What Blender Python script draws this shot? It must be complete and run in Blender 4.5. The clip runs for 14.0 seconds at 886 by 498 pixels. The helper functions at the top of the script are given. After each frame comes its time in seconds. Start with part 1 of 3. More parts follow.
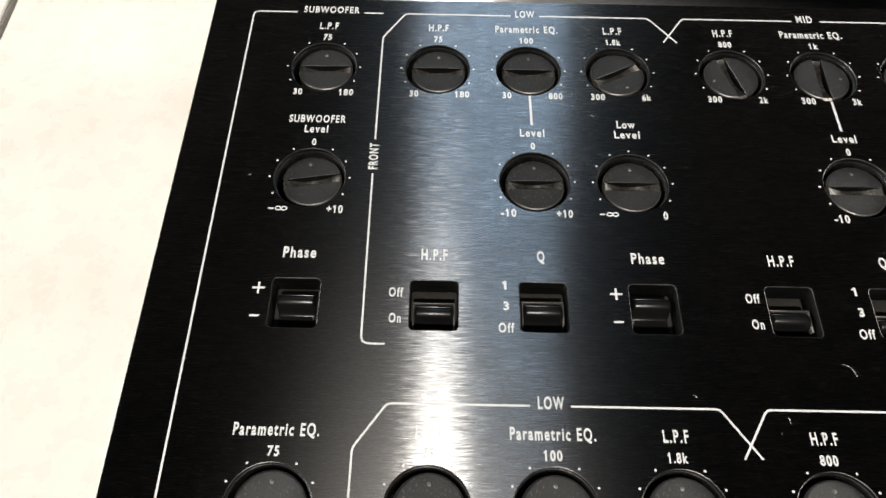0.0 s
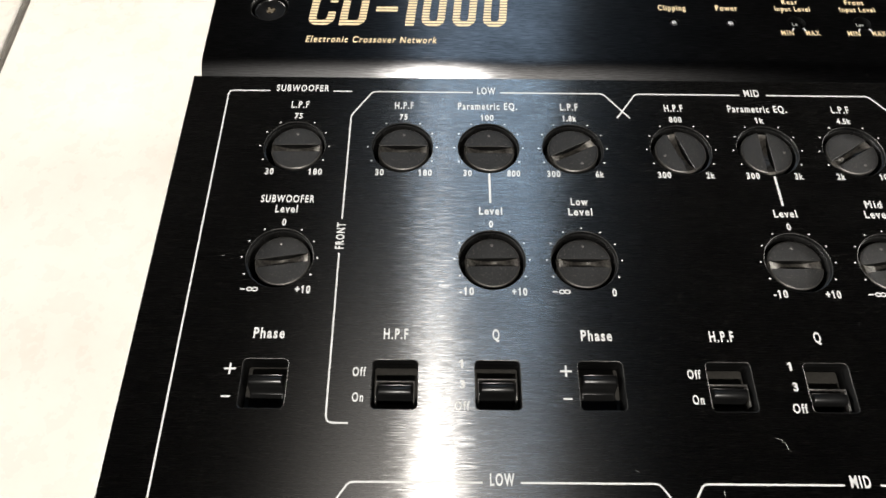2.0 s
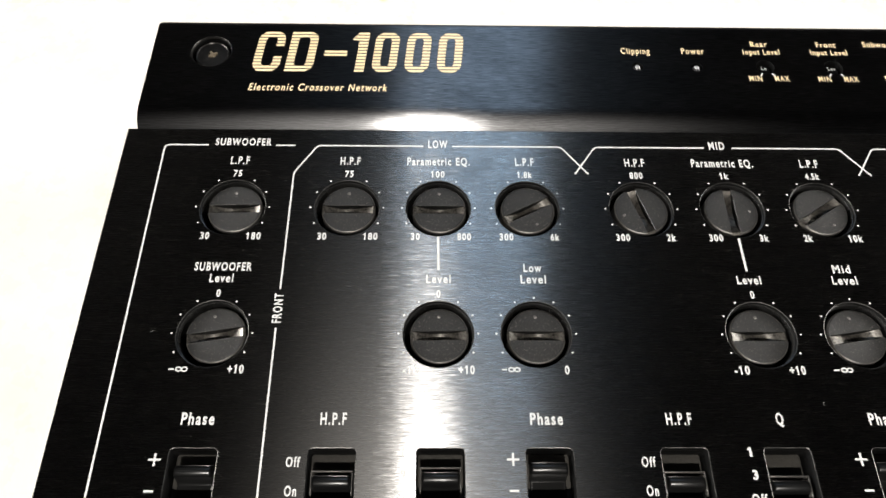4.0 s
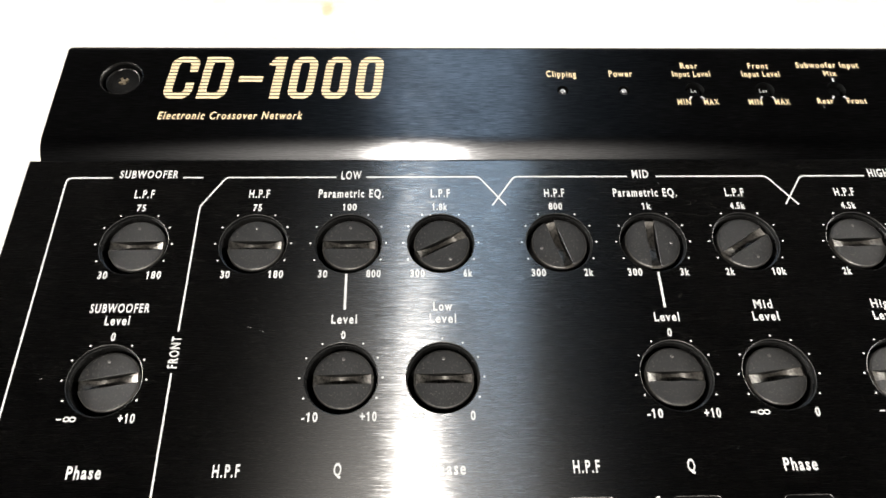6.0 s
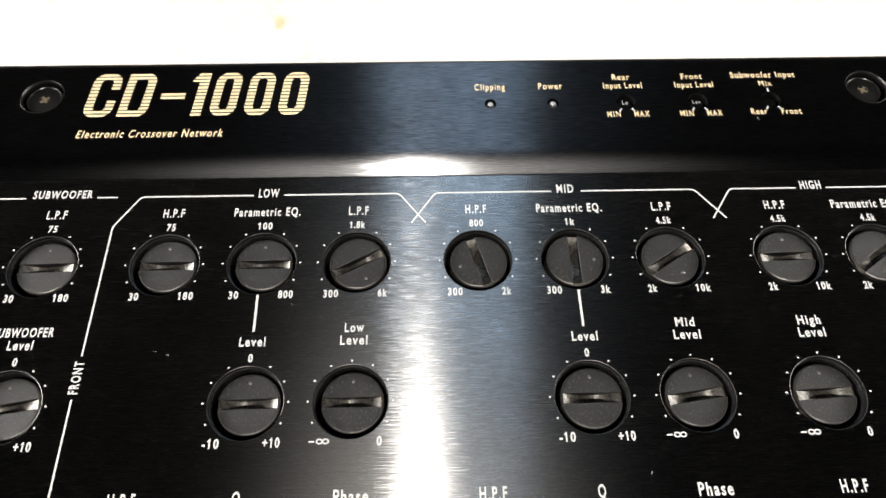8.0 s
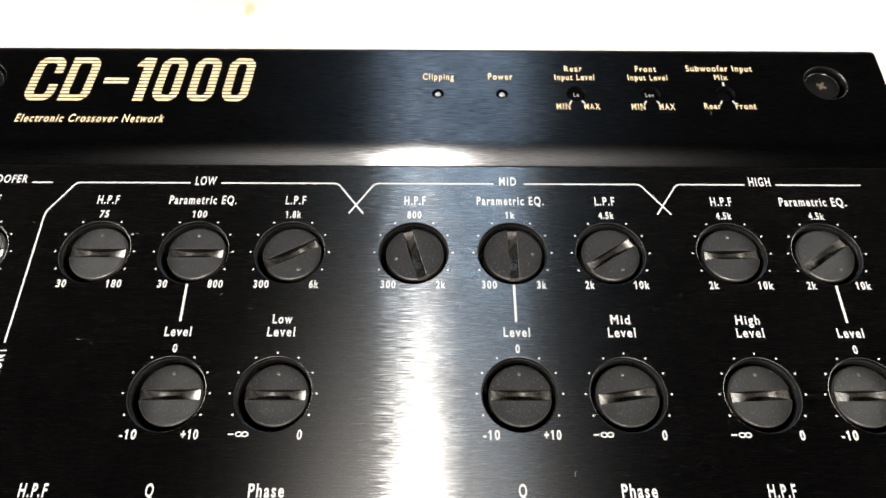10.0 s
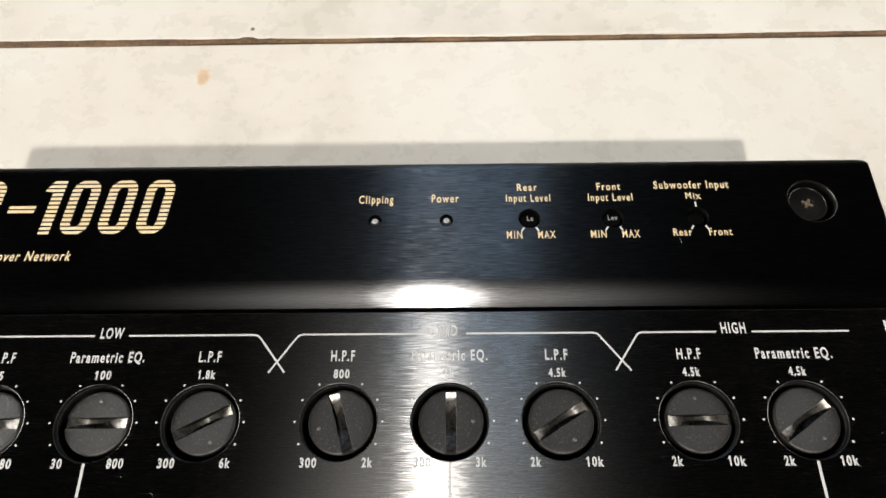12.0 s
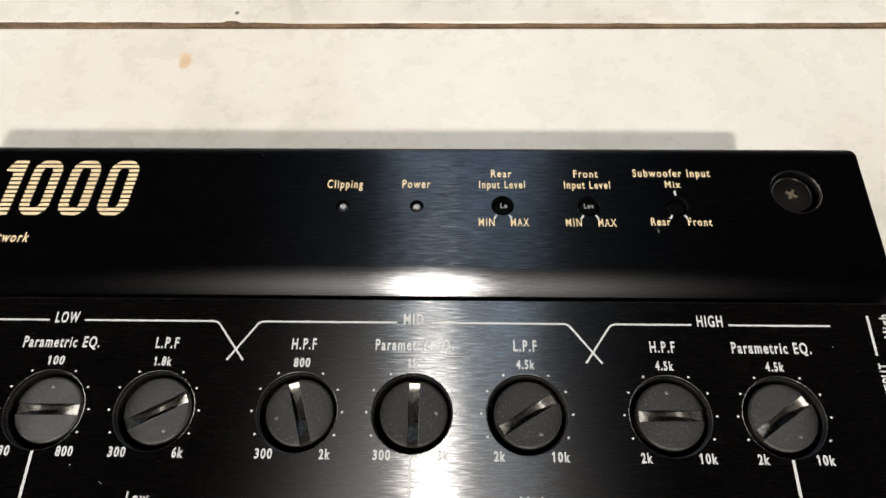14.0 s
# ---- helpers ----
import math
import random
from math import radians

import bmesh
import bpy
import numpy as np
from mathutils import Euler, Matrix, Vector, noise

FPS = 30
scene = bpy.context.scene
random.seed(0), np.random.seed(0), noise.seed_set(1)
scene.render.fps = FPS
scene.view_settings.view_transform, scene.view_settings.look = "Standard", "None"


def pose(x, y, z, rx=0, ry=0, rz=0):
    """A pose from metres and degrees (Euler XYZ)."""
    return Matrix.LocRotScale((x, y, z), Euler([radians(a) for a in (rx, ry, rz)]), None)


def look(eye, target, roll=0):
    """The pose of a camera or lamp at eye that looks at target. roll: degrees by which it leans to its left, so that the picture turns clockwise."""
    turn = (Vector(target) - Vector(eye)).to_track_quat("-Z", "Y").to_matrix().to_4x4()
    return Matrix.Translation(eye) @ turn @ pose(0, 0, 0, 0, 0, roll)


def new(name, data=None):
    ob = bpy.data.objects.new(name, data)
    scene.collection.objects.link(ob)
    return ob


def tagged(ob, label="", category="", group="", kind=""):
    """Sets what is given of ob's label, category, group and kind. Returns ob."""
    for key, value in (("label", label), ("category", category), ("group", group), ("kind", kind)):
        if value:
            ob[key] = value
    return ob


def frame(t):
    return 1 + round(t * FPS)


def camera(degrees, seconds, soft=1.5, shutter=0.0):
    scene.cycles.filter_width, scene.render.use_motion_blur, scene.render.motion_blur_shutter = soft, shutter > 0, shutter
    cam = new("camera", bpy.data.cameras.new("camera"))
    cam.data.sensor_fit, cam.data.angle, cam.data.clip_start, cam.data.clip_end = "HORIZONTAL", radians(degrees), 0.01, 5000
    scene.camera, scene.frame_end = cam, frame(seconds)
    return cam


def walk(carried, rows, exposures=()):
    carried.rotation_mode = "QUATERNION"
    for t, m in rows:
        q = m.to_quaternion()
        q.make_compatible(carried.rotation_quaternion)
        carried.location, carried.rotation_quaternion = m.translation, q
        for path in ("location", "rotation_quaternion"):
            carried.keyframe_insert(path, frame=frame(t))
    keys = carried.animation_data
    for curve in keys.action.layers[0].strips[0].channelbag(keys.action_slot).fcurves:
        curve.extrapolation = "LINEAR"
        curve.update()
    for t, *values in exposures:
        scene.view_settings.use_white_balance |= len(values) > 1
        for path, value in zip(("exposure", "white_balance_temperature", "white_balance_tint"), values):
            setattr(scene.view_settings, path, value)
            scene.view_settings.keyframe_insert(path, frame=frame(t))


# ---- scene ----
cam = camera(64.0, 14.0)
PATH = [
    (0, (-0.05562, -0.12192, 0.10765), (-0.05495, 0.02446, -0.15421), 1.31),
    (0.5, (-0.05223, -0.11652, 0.11510), (-0.05422, 0.02933, -0.14705), 0.66),
    (1, (-0.05220, -0.11741, 0.11560), (-0.05142, 0.03078, -0.14524), 1.23),
    (1.5, (-0.05093, -0.11269, 0.12248), (-0.04979, 0.03773, -0.13708), 1.04),
    (2, (-0.04895, -0.11336, 0.12141), (-0.04746, 0.03404, -0.13988), 1.04),
    (4.5, (-0.03475, -0.09203, 0.12248), (-0.02908, 0.05176, -0.14075), 1.89),
    (5, (-0.02881, -0.09034, 0.12385), (-0.02281, 0.05480, -0.13864), 1.63),
    (5.5, (-0.02698, -0.08915, 0.12242), (-0.02091, 0.05523, -0.14049), 1.85),
    (6, (-0.02346, -0.08689, 0.12141), (-0.01637, 0.05563, -0.14248), 2.20),
    (6.5, (-0.01721, -0.08476, 0.12163), (-0.01148, 0.05923, -0.14149), 1.43),
    (7, (-0.01325, -0.08458, 0.12125), (-0.00739, 0.06008, -0.14150), 1.44),
    (7.5, (-0.00887, -0.08361, 0.12098), (-0.00254, 0.06102, -0.14178), 1.46),
    (8, (-0.00617, -0.08399, 0.11964), (-0.00143, 0.06183, -0.14249), 0.74),
    (10.5, (0.01062, -0.08170, 0.11746), (0.01085, 0.06088, -0.14649), 0.72),
    (11, (0.01377, -0.07147, 0.12389), (0.01090, 0.07132, -0.13993), -0.16),
    (11.5, (0.01842, -0.05921, 0.12105), (0.01421, 0.08101, -0.14413), -1.64),
    (12, (0.02216, -0.04882, 0.11808), (0.01764, 0.08924, -0.14822), -2.17),
    (12.5, (0.02312, -0.04726, 0.11623), (0.01793, 0.09003, -0.15047), -2.33),
    (13, (0.02558, -0.04529, 0.11534), (0.01969, 0.09083, -0.15193), -2.28),
    (13.5, (0.02686, -0.04606, 0.11602), (0.02139, 0.09106, -0.15076), -1.89),
    (14, (0.02843, -0.04828, 0.11334), (0.02224, 0.08834, -0.15367), -1.95),
]
EXPOSURE = [(0, 0.34), (2, 0.36), (4.5, 0.6), (6.5, 0.64), (8, 0.6), (10.5, 0.66), (11, 0.25), (12, 0.01), (14, 0)]
walk(cam, [(t, look(eye, target, roll)) for t, eye, target, roll in PATH], EXPOSURE)

# ---- world and light ----
FLOOR = -0.0562          # the faceplate's upper surface is z = 0
world = bpy.data.worlds.new("night_room")
world.use_nodes = True
scene.world = world
world.node_tree.nodes["Background"].inputs[0].default_value = (0.35, 0.45, 0.6, 1)
world.node_tree.nodes["Background"].inputs[1].default_value = 0.05


def lamp(name, kind, power, color, m, **more):
    data = bpy.data.lights.new(name, kind)
    data.energy, data.color = power, color
    for key, value in more.items():
        setattr(data, key, value)
    ob = new(name, data)
    ob.matrix_world = m
    return ob


lamp("torch", "SPOT", 222, (1.0, 0.95, 0.88), look((-0.06, -1.68, 2.08), (-0.01, -0.01, 0)),
     spot_size=radians(20.5), spot_blend=0.8, shadow_soft_size=0.035)
# bluish light from the narrow north window, mirrored as a band in the metal
lamp("window_daylight", "AREA", 0.93, (0.55, 0.755, 1.0), look((0.045, 1.02, 0.90), (0.045, 0.0, 0.0)),
     shape="RECTANGLE", size=0.29, size_y=0.66)
# two unseen fill lamps, added at the sides to lift the shadows
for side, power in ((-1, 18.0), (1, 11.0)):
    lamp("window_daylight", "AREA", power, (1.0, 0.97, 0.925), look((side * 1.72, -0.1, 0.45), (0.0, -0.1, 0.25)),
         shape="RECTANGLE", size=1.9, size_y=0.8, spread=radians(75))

# ---- materials ----


def material(name):
    m = bpy.data.materials.new(name)
    m.use_nodes = True
    nt = m.node_tree
    return m, nt, nt.nodes["Principled BSDF"]


def node(nt, kind, **settings):
    n = nt.nodes.new(kind)
    for key, value in settings.items():
        if key in n.inputs:
            n.inputs[key].default_value = value
        else:
            setattr(n, key, value)
    return n


def coords(nt, scale, shared=True):
    """Position, in metres of the place or of the object, times scale."""
    if shared:
        out = node(nt, "ShaderNodeNewGeometry").outputs["Position"]
    else:
        out = node(nt, "ShaderNodeTexCoord").outputs["Object"]
    mul = node(nt, "ShaderNodeVectorMath", operation="MULTIPLY")
    mul.inputs[1].default_value = scale
    nt.links.new(out, mul.inputs[0])
    return mul.outputs[0]


def noise_out(nt, vec, scale=1.0, detail=3.0, rough=0.5):
    n = node(nt, "ShaderNodeTexNoise")
    n.inputs["Scale"].default_value, n.inputs["Detail"].default_value, n.inputs["Roughness"].default_value = scale, detail, rough
    nt.links.new(vec, n.inputs["Vector"])
    return n.outputs[0]


def ramp(nt, fac, stops):
    r = node(nt, "ShaderNodeValToRGB")
    els = r.color_ramp.elements
    els[0].position, els[0].color = stops[0][0], (*stops[0][1], 1)
    els[1].position, els[1].color = stops[-1][0], (*stops[-1][1], 1)
    for p, c in stops[1:-1]:
        els.new(p).color = (*c, 1)
    nt.links.new(fac, r.inputs[0])
    return r.outputs[0]


def span(nt, fac, a, b, c, d):
    r = node(nt, "ShaderNodeMapRange")
    for i, v in zip((1, 2, 3, 4), (a, b, c, d)):
        r.inputs[i].default_value = v
    nt.links.new(fac, r.inputs[0])
    return r.outputs[0]


def bump(nt, bsdf, height, strength, distance):
    b = node(nt, "ShaderNodeBump")
    b.inputs["Strength"].default_value, b.inputs["Distance"].default_value = strength, distance
    nt.links.new(height, b.inputs["Height"])
    nt.links.new(b.outputs[0], bsdf.inputs["Normal"])


def lobe(nt, along, across, tangent):
    """A glossy lobe with one width along the brushing and another across it."""
    gloss = node(nt, "ShaderNodeBsdfAnisotropic")
    gloss.distribution = "BECKMANN"
    gloss.inputs["Anisotropy"].default_value = 1 - math.sqrt(along / across)
    gloss.inputs["Roughness"].default_value = math.sqrt(math.sqrt(along * across))
    nt.links.new(tangent, gloss.inputs["Tangent"])
    return gloss


def added(nt, shaders):
    """The sum of several shaders."""
    total = shaders[0]
    for other in shaders[1:]:
        add = node(nt, "ShaderNodeAddShader")
        nt.links.new(total, add.inputs[0])
        nt.links.new(other, add.inputs[1])
        total = add.outputs[0]
    return total


def brushed_black(name, base, along, across, tilt, wide, glint):
    """Black anodised aluminium, brushed along x: a narrow lobe on leaning scratches, a wide even one, and sparse bright cuts."""
    m, nt, _ = material(name)
    nt.nodes.remove(nt.nodes["Principled BSDF"])
    tangent = node(nt, "ShaderNodeCombineXYZ", X=1.0).outputs[0]
    lines = noise_out(nt, coords(nt, (60, 6500, 60)), 1.0, 4.0, 0.6)
    broad = noise_out(nt, coords(nt, (22, 2200, 22)), 1.0, 3.0, 0.6)
    both = node(nt, "ShaderNodeMath", operation="MULTIPLY_ADD")
    nt.links.new(broad, both.inputs[0])
    both.inputs[1].default_value = 0.6
    nt.links.new(lines, both.inputs[2])
    cuts = noise_out(nt, coords(nt, (260, 8200, 260)), 1.0, 3.0, 0.72)
    # handling marks dull it in patches
    smudge = node(nt, "ShaderNodeMath", operation="MULTIPLY")
    nt.links.new(span(nt, cuts, 0.42, 0.60, 0.55, 1.5), smudge.inputs[0])
    nt.links.new(span(nt, noise_out(nt, coords(nt, (75, 110, 75)), 1.0, 4.0, 0.6), 0.36, 0.62, 0.78, 1.1), smudge.inputs[1])
    spark = smudge.outputs[0]
    # each short scratch leans a little along the brushing
    dash = noise_out(nt, coords(nt, (240, 8200, 240)), 1.0, 3.0, 0.75)
    lean = span(nt, dash, 0.36, 0.64, -tilt, tilt)
    aside = node(nt, "ShaderNodeCombineXYZ")
    nt.links.new(lean, aside.inputs[0])
    tilted = node(nt, "ShaderNodeVectorMath", operation="ADD")
    nt.links.new(node(nt, "ShaderNodeNewGeometry").outputs["Normal"], tilted.inputs[0])
    nt.links.new(aside.outputs[0], tilted.inputs[1])
    normal = node(nt, "ShaderNodeVectorMath", operation="NORMALIZE")
    nt.links.new(tilted.outputs[0], normal.inputs[0])

    def tinted(gloss, share, even, scale):
        dim, full = tuple(c * share * even for c in base), tuple(c * share * (2 - even) for c in base)
        shade = node(nt, "ShaderNodeVectorMath", operation="SCALE")
        nt.links.new(ramp(nt, both.outputs[0], [(0.55, dim), (1.05, full)]), shade.inputs[0])
        if scale is not None:
            nt.links.new(scale, shade.inputs["Scale"])
            nt.links.new(normal.outputs[0], gloss.inputs["Normal"])
        nt.links.new(shade.outputs[0], gloss.inputs["Color"])
        return gloss.outputs[0]

    sparse = span(nt, noise_out(nt, coords(nt, (240, 7000, 240)), 1.0, 3.0, 0.7), 0.56, 0.70, 0.0, 1.8)
    sheen = node(nt, "ShaderNodeBsdfAnisotropic")
    sheen.distribution = "GGX"
    sheen.inputs["Color"].default_value = (0.0007, 0.0007, 0.0007, 1)
    sheen.inputs["Roughness"].default_value = 0.29
    ink = node(nt, "ShaderNodeBsdfDiffuse")
    ink.inputs["Color"].default_value = (0.0003, 0.0003, 0.00035, 1)
    total = added(nt, [
        tinted(lobe(nt, along, across, tangent), 1.0, 0.85, spark),
        tinted(lobe(nt, along * 4.5, across * 1.15, tangent), wide, 0.94, None),
        tinted(lobe(nt, along * 1.3, 0.48, tangent), glint, 1.0, sparse),
        sheen.outputs[0], ink.outputs[0]])
    nt.links.new(total, nt.nodes["Material Output"].inputs["Surface"])
    return m


PLATE = brushed_black("brushed_black_aluminium", (0.37, 0.363, 0.355), 0.0175, 0.285, 0.0115, 0.3, 0.3)
STRIP = brushed_black("brushed_black_aluminium_strip", (0.145, 0.145, 0.148), 0.025, 0.26, 0.009, 0.3, 0.35)


def milled_slot():
    """Worn dark metal, milled along the slot."""
    m, nt, _ = material("worn_dark_metal_slot")
    nt.nodes.remove(nt.nodes["Principled BSDF"])
    turn = node(nt, "ShaderNodeVectorTransform", vector_type="VECTOR", convert_from="OBJECT", convert_to="WORLD")
    turn.inputs[0].default_value = (1, 0, 0)
    vec = coords(nt, (1, 1, 1), False)
    worn = noise_out(nt, vec, 1400.0, 4.0, 0.7)
    line = noise_out(nt, coords(nt, (500, 9000, 500), False), 1.0, 3.0, 0.6)
    gloss = lobe(nt, 0.032, 0.36, turn.outputs[0])
    nt.links.new(ramp(nt, worn, [(0.34, (0.02, 0.019, 0.018)), (0.64, (0.13, 0.125, 0.115))]), gloss.inputs["Color"])
    bump(nt, gloss, line, 0.35, 0.00003)
    dull = node(nt, "ShaderNodeBsdfDiffuse")
    nt.links.new(ramp(nt, worn, [(0.3, (0.005, 0.005, 0.0045)), (0.7, (0.045, 0.041, 0.036))]), dull.inputs["Color"])
    soft = lobe(nt, 0.16, 0.45, turn.outputs[0])
    nt.links.new(ramp(nt, worn, [(0.34, (0.02, 0.019, 0.018)), (0.64, (0.075, 0.07, 0.063))]), soft.inputs["Color"])
    total = added(nt, [gloss.outputs[0], soft.outputs[0], dull.outputs[0]])
    nt.links.new(total, nt.nodes["Material Output"].inputs["Surface"])
    return m


def plain(name, color, rough, metal=0.0, grain=0.0, size=4000.0, vary=0.15, spec=0.5):
    m, nt, bsdf = material(name)
    vec = coords(nt, (1, 1, 1), False)
    n = noise_out(nt, vec, size, 3.0, 0.6)
    big = noise_out(nt, vec, size / 12, 2.0, 0.5)
    mix = node(nt, "ShaderNodeMath", operation="MULTIPLY_ADD")
    nt.links.new(n, mix.inputs[0])
    mix.inputs[1].default_value = 0.5
    half = node(nt, "ShaderNodeMath", operation="MULTIPLY")
    half.inputs[1].default_value = 0.5
    nt.links.new(big, half.inputs[0])
    nt.links.new(half.outputs[0], mix.inputs[2])
    nt.links.new(ramp(nt, mix.outputs[0], [(0.3, tuple(c * (1 - vary) for c in color)), (0.7, tuple(min(1, c * (1 + vary)) for c in color))]), bsdf.inputs["Base Color"])
    nt.links.new(span(nt, big, 0.3, 0.7, max(0.02, rough - 0.06), rough + 0.06), bsdf.inputs["Roughness"])
    bsdf.inputs["Metallic"].default_value = metal
    bsdf.inputs["Specular IOR Level"].default_value = spec
    if grain:
        bump(nt, bsdf, n, grain, 0.00005)
    return m


def knob_black():
    """Satin black cap with fine bright specks."""
    m, nt, bsdf = material("satin_black_cap")
    vec = coords(nt, (1, 1, 1), False)
    fine = noise_out(nt, vec, 5500.0, 3.0, 0.7)
    blotch = noise_out(nt, vec, 2300.0, 4.0, 0.65)
    # tan specks in the base colour stand for the sparkle of the grain
    dust = span(nt, blotch, 0.59, 0.67, 0.0, 1.0)
    skin = ramp(nt, noise_out(nt, vec, 3600.0, 2.0, 0.6), [(0.36, (0.0048, 0.0048, 0.0048)), (0.64, (0.023, 0.022, 0.0205))])
    mix = node(nt, "ShaderNodeMix", data_type="RGBA")
    mix.inputs[7].default_value = (0.13, 0.118, 0.10, 1)
    nt.links.new(skin, mix.inputs[6])
    nt.links.new(dust, mix.inputs[0])
    nt.links.new(mix.outputs[2], bsdf.inputs["Base Color"])
    bsdf.inputs["Roughness"].default_value = 0.45
    bsdf.inputs["Specular IOR Level"].default_value = 0.7
    bump(nt, bsdf, fine, 0.8, 0.0001)
    return m


CAP = knob_black()
SLOT = milled_slot()
# near black on every hole, slot and recess wall, whatever part it cuts
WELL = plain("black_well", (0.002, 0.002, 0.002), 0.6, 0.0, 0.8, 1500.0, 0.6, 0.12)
PRINT = plain("white_print", (0.55, 0.55, 0.54), 0.55, 0.0, 0.2, 3000.0, 0.08)
GOLD = plain("gold_print", (0.78, 0.62, 0.385), 0.45, 0.0, 0.2, 3000.0, 0.08)
# brighter metal for rims, dimples and collars; rim glints are put into its colour
EDGE = plain("glint_edge_metal", (0.20, 0.19, 0.178), 0.45, 0.8, 0.6, 2500.0, 0.6)
# separate metal on the eased hole edges; its colour carries their highlight
RIM = plain("hole_edge_glint", (0.085, 0.083, 0.08), 0.36, 0.9, 0.6, 2500.0, 0.6)
SCUFF = plain("scuffed_black_ring", (0.009, 0.0088, 0.0085), 0.3, 0.0, 1.0, 1300.0, 0.9, 0.6)
BODY = plain("black_painted_steel", (0.02, 0.02, 0.021), 0.5, 0.0, 0.3, 1500.0, 0.2)
BUTTON = plain("glossy_black_plastic", (0.006, 0.006, 0.006), 0.3, 0.0, 0.08, 900.0, 0.2)
DUSTY = plain("dusty_dark_metal", (0.045, 0.042, 0.037), 0.5, 0.4, 0.8, 2600.0, 0.5)
STEEL = plain("blackened_steel_screw", (0.05, 0.048, 0.046), 0.33, 0.9, 0.35, 1800.0, 0.35)
RUST = plain("dull_brass_recess", (0.36, 0.29, 0.20), 0.4, 0.8, 0.9, 1800.0, 0.4)
LENS = plain("smoked_lens", (0.05, 0.05, 0.055), 0.06, 0.0, 0.0, 1500.0, 0.2, 0.8)
RUBBER = plain("black_rubber", (0.015, 0.015, 0.015), 0.8, 0.0, 0.5, 900.0, 0.2)
WALL = plain("painted_wall", (0.018, 0.017, 0.016), 0.85, 0.0, 0.2, 40.0, 0.06)
FRAME = plain("white_window_frame", (0.7, 0.7, 0.68), 0.5, 0.0, 0.1, 60.0, 0.05)
GREY_GROUT = plain("grey_grout", (0.13, 0.115, 0.095), 0.9, 0.0, 0.9, 900.0, 0.5)
GROUT = plain("dark_brown_grout", (0.14, 0.082, 0.042), 0.9, 0.0, 0.9, 900.0, 0.9)
DUST = plain("pale_dust", (0.26, 0.26, 0.255), 0.9, 0.0, 0.0, 900.0, 0.2)


def tile_cream():
    m, nt, bsdf = material("cream_glazed_tile")
    vec = coords(nt, (1, 1, 1))
    rnd = node(nt, "ShaderNodeObjectInfo").outputs["Random"]
    shift = node(nt, "ShaderNodeVectorMath", operation="ADD")
    nt.links.new(vec, shift.inputs[0])
    nt.links.new(rnd, shift.inputs[1])
    cloud = noise_out(nt, shift.outputs[0], 16.0, 5.0, 0.6)
    fine = noise_out(nt, shift.outputs[0], 95.0, 4.0, 0.65)
    both = node(nt, "ShaderNodeMath", operation="MULTIPLY_ADD")
    nt.links.new(fine, both.inputs[0])
    both.inputs[1].default_value = 0.16
    nt.links.new(cloud, both.inputs[2])
    col = ramp(nt, both.outputs[0], [(0.42, (0.645, 0.60, 0.525)), (0.54, (0.735, 0.685, 0.615)), (0.66, (0.745, 0.715, 0.645)), (0.82, (0.79, 0.755, 0.69))])

    def blot(x, y, rx, ry, color, strength, before):
        """A stain with a ragged rim at (x, y)."""
        at = node(nt, "ShaderNodeVectorMath", operation="SUBTRACT")
        nt.links.new(vec, at.inputs[0])
        at.inputs[1].default_value = (x, y, FLOOR)
        size = node(nt, "ShaderNodeVectorMath", operation="MULTIPLY")
        nt.links.new(at.outputs[0], size.inputs[0])
        size.inputs[1].default_value = (1 / rx, 1 / ry, 1)
        length = node(nt, "ShaderNodeVectorMath", operation="LENGTH")
        nt.links.new(size.outputs[0], length.inputs[0])
        ragged = node(nt, "ShaderNodeMath", operation="MULTIPLY_ADD")
        nt.links.new(noise_out(nt, vec, 420.0, 2.0, 0.5), ragged.inputs[0])
        ragged.inputs[1].default_value = 1.3
        nt.links.new(length.outputs["Value"], ragged.inputs[2])
        fac = span(nt, ragged.outputs[0], 1.2, 1.75, strength, 0.0)
        mix = node(nt, "ShaderNodeMix", data_type="RGBA")
        nt.links.new(fac, mix.inputs[0])
        nt.links.new(before, mix.inputs[6])
        mix.inputs[7].default_value = (*color, 1)
        return mix.outputs[2]

    col = blot(-0.0572, 0.1045, 0.0026, 0.0042, (0.60, 0.37, 0.17), 0.65, col)
    col = blot(-0.0440, 0.1245, 0.0008, 0.0009, (0.05, 0.045, 0.04), 0.9, col)
    nt.links.new(col, bsdf.inputs["Base Color"])
    nt.links.new(span(nt, fine, 0.3, 0.7, 0.22, 0.36), bsdf.inputs["Roughness"])
    bump(nt, bsdf, cloud, 0.03, 0.0008)
    return m


TILE = tile_cream()

# ---- mesh helpers; sizes below are in millimetres ----
MM = 0.001


def finish(bm, mats, name, smooth=None):
    me = bpy.data.meshes.new(name)
    bmesh.ops.recalc_face_normals(bm, faces=bm.faces)
    if smooth is not None:
        for f in bm.faces:
            f.smooth = abs(f.normal.z) < 0.995
        for e in bm.edges:
            if len(e.link_faces) == 2 and e.calc_face_angle(0) > radians(smooth):
                e.smooth = False
    bm.to_mesh(me)
    bm.free()
    for m in mats if isinstance(mats, (list, tuple)) else [mats]:
        me.materials.append(m)
    return me


def hang(ob, parent, world_place=True):
    """Parent ob; its own pose stays in the place's space if world_place, else in the parent's."""
    ob.parent = parent
    if world_place:
        ob.matrix_parent_inverse = place_of(parent).inverted()
    return ob


def place_of(ob):
    m = ob.matrix_basis.copy()
    if ob.parent is not None:
        m = place_of(ob.parent) @ ob.matrix_parent_inverse @ m
    return m


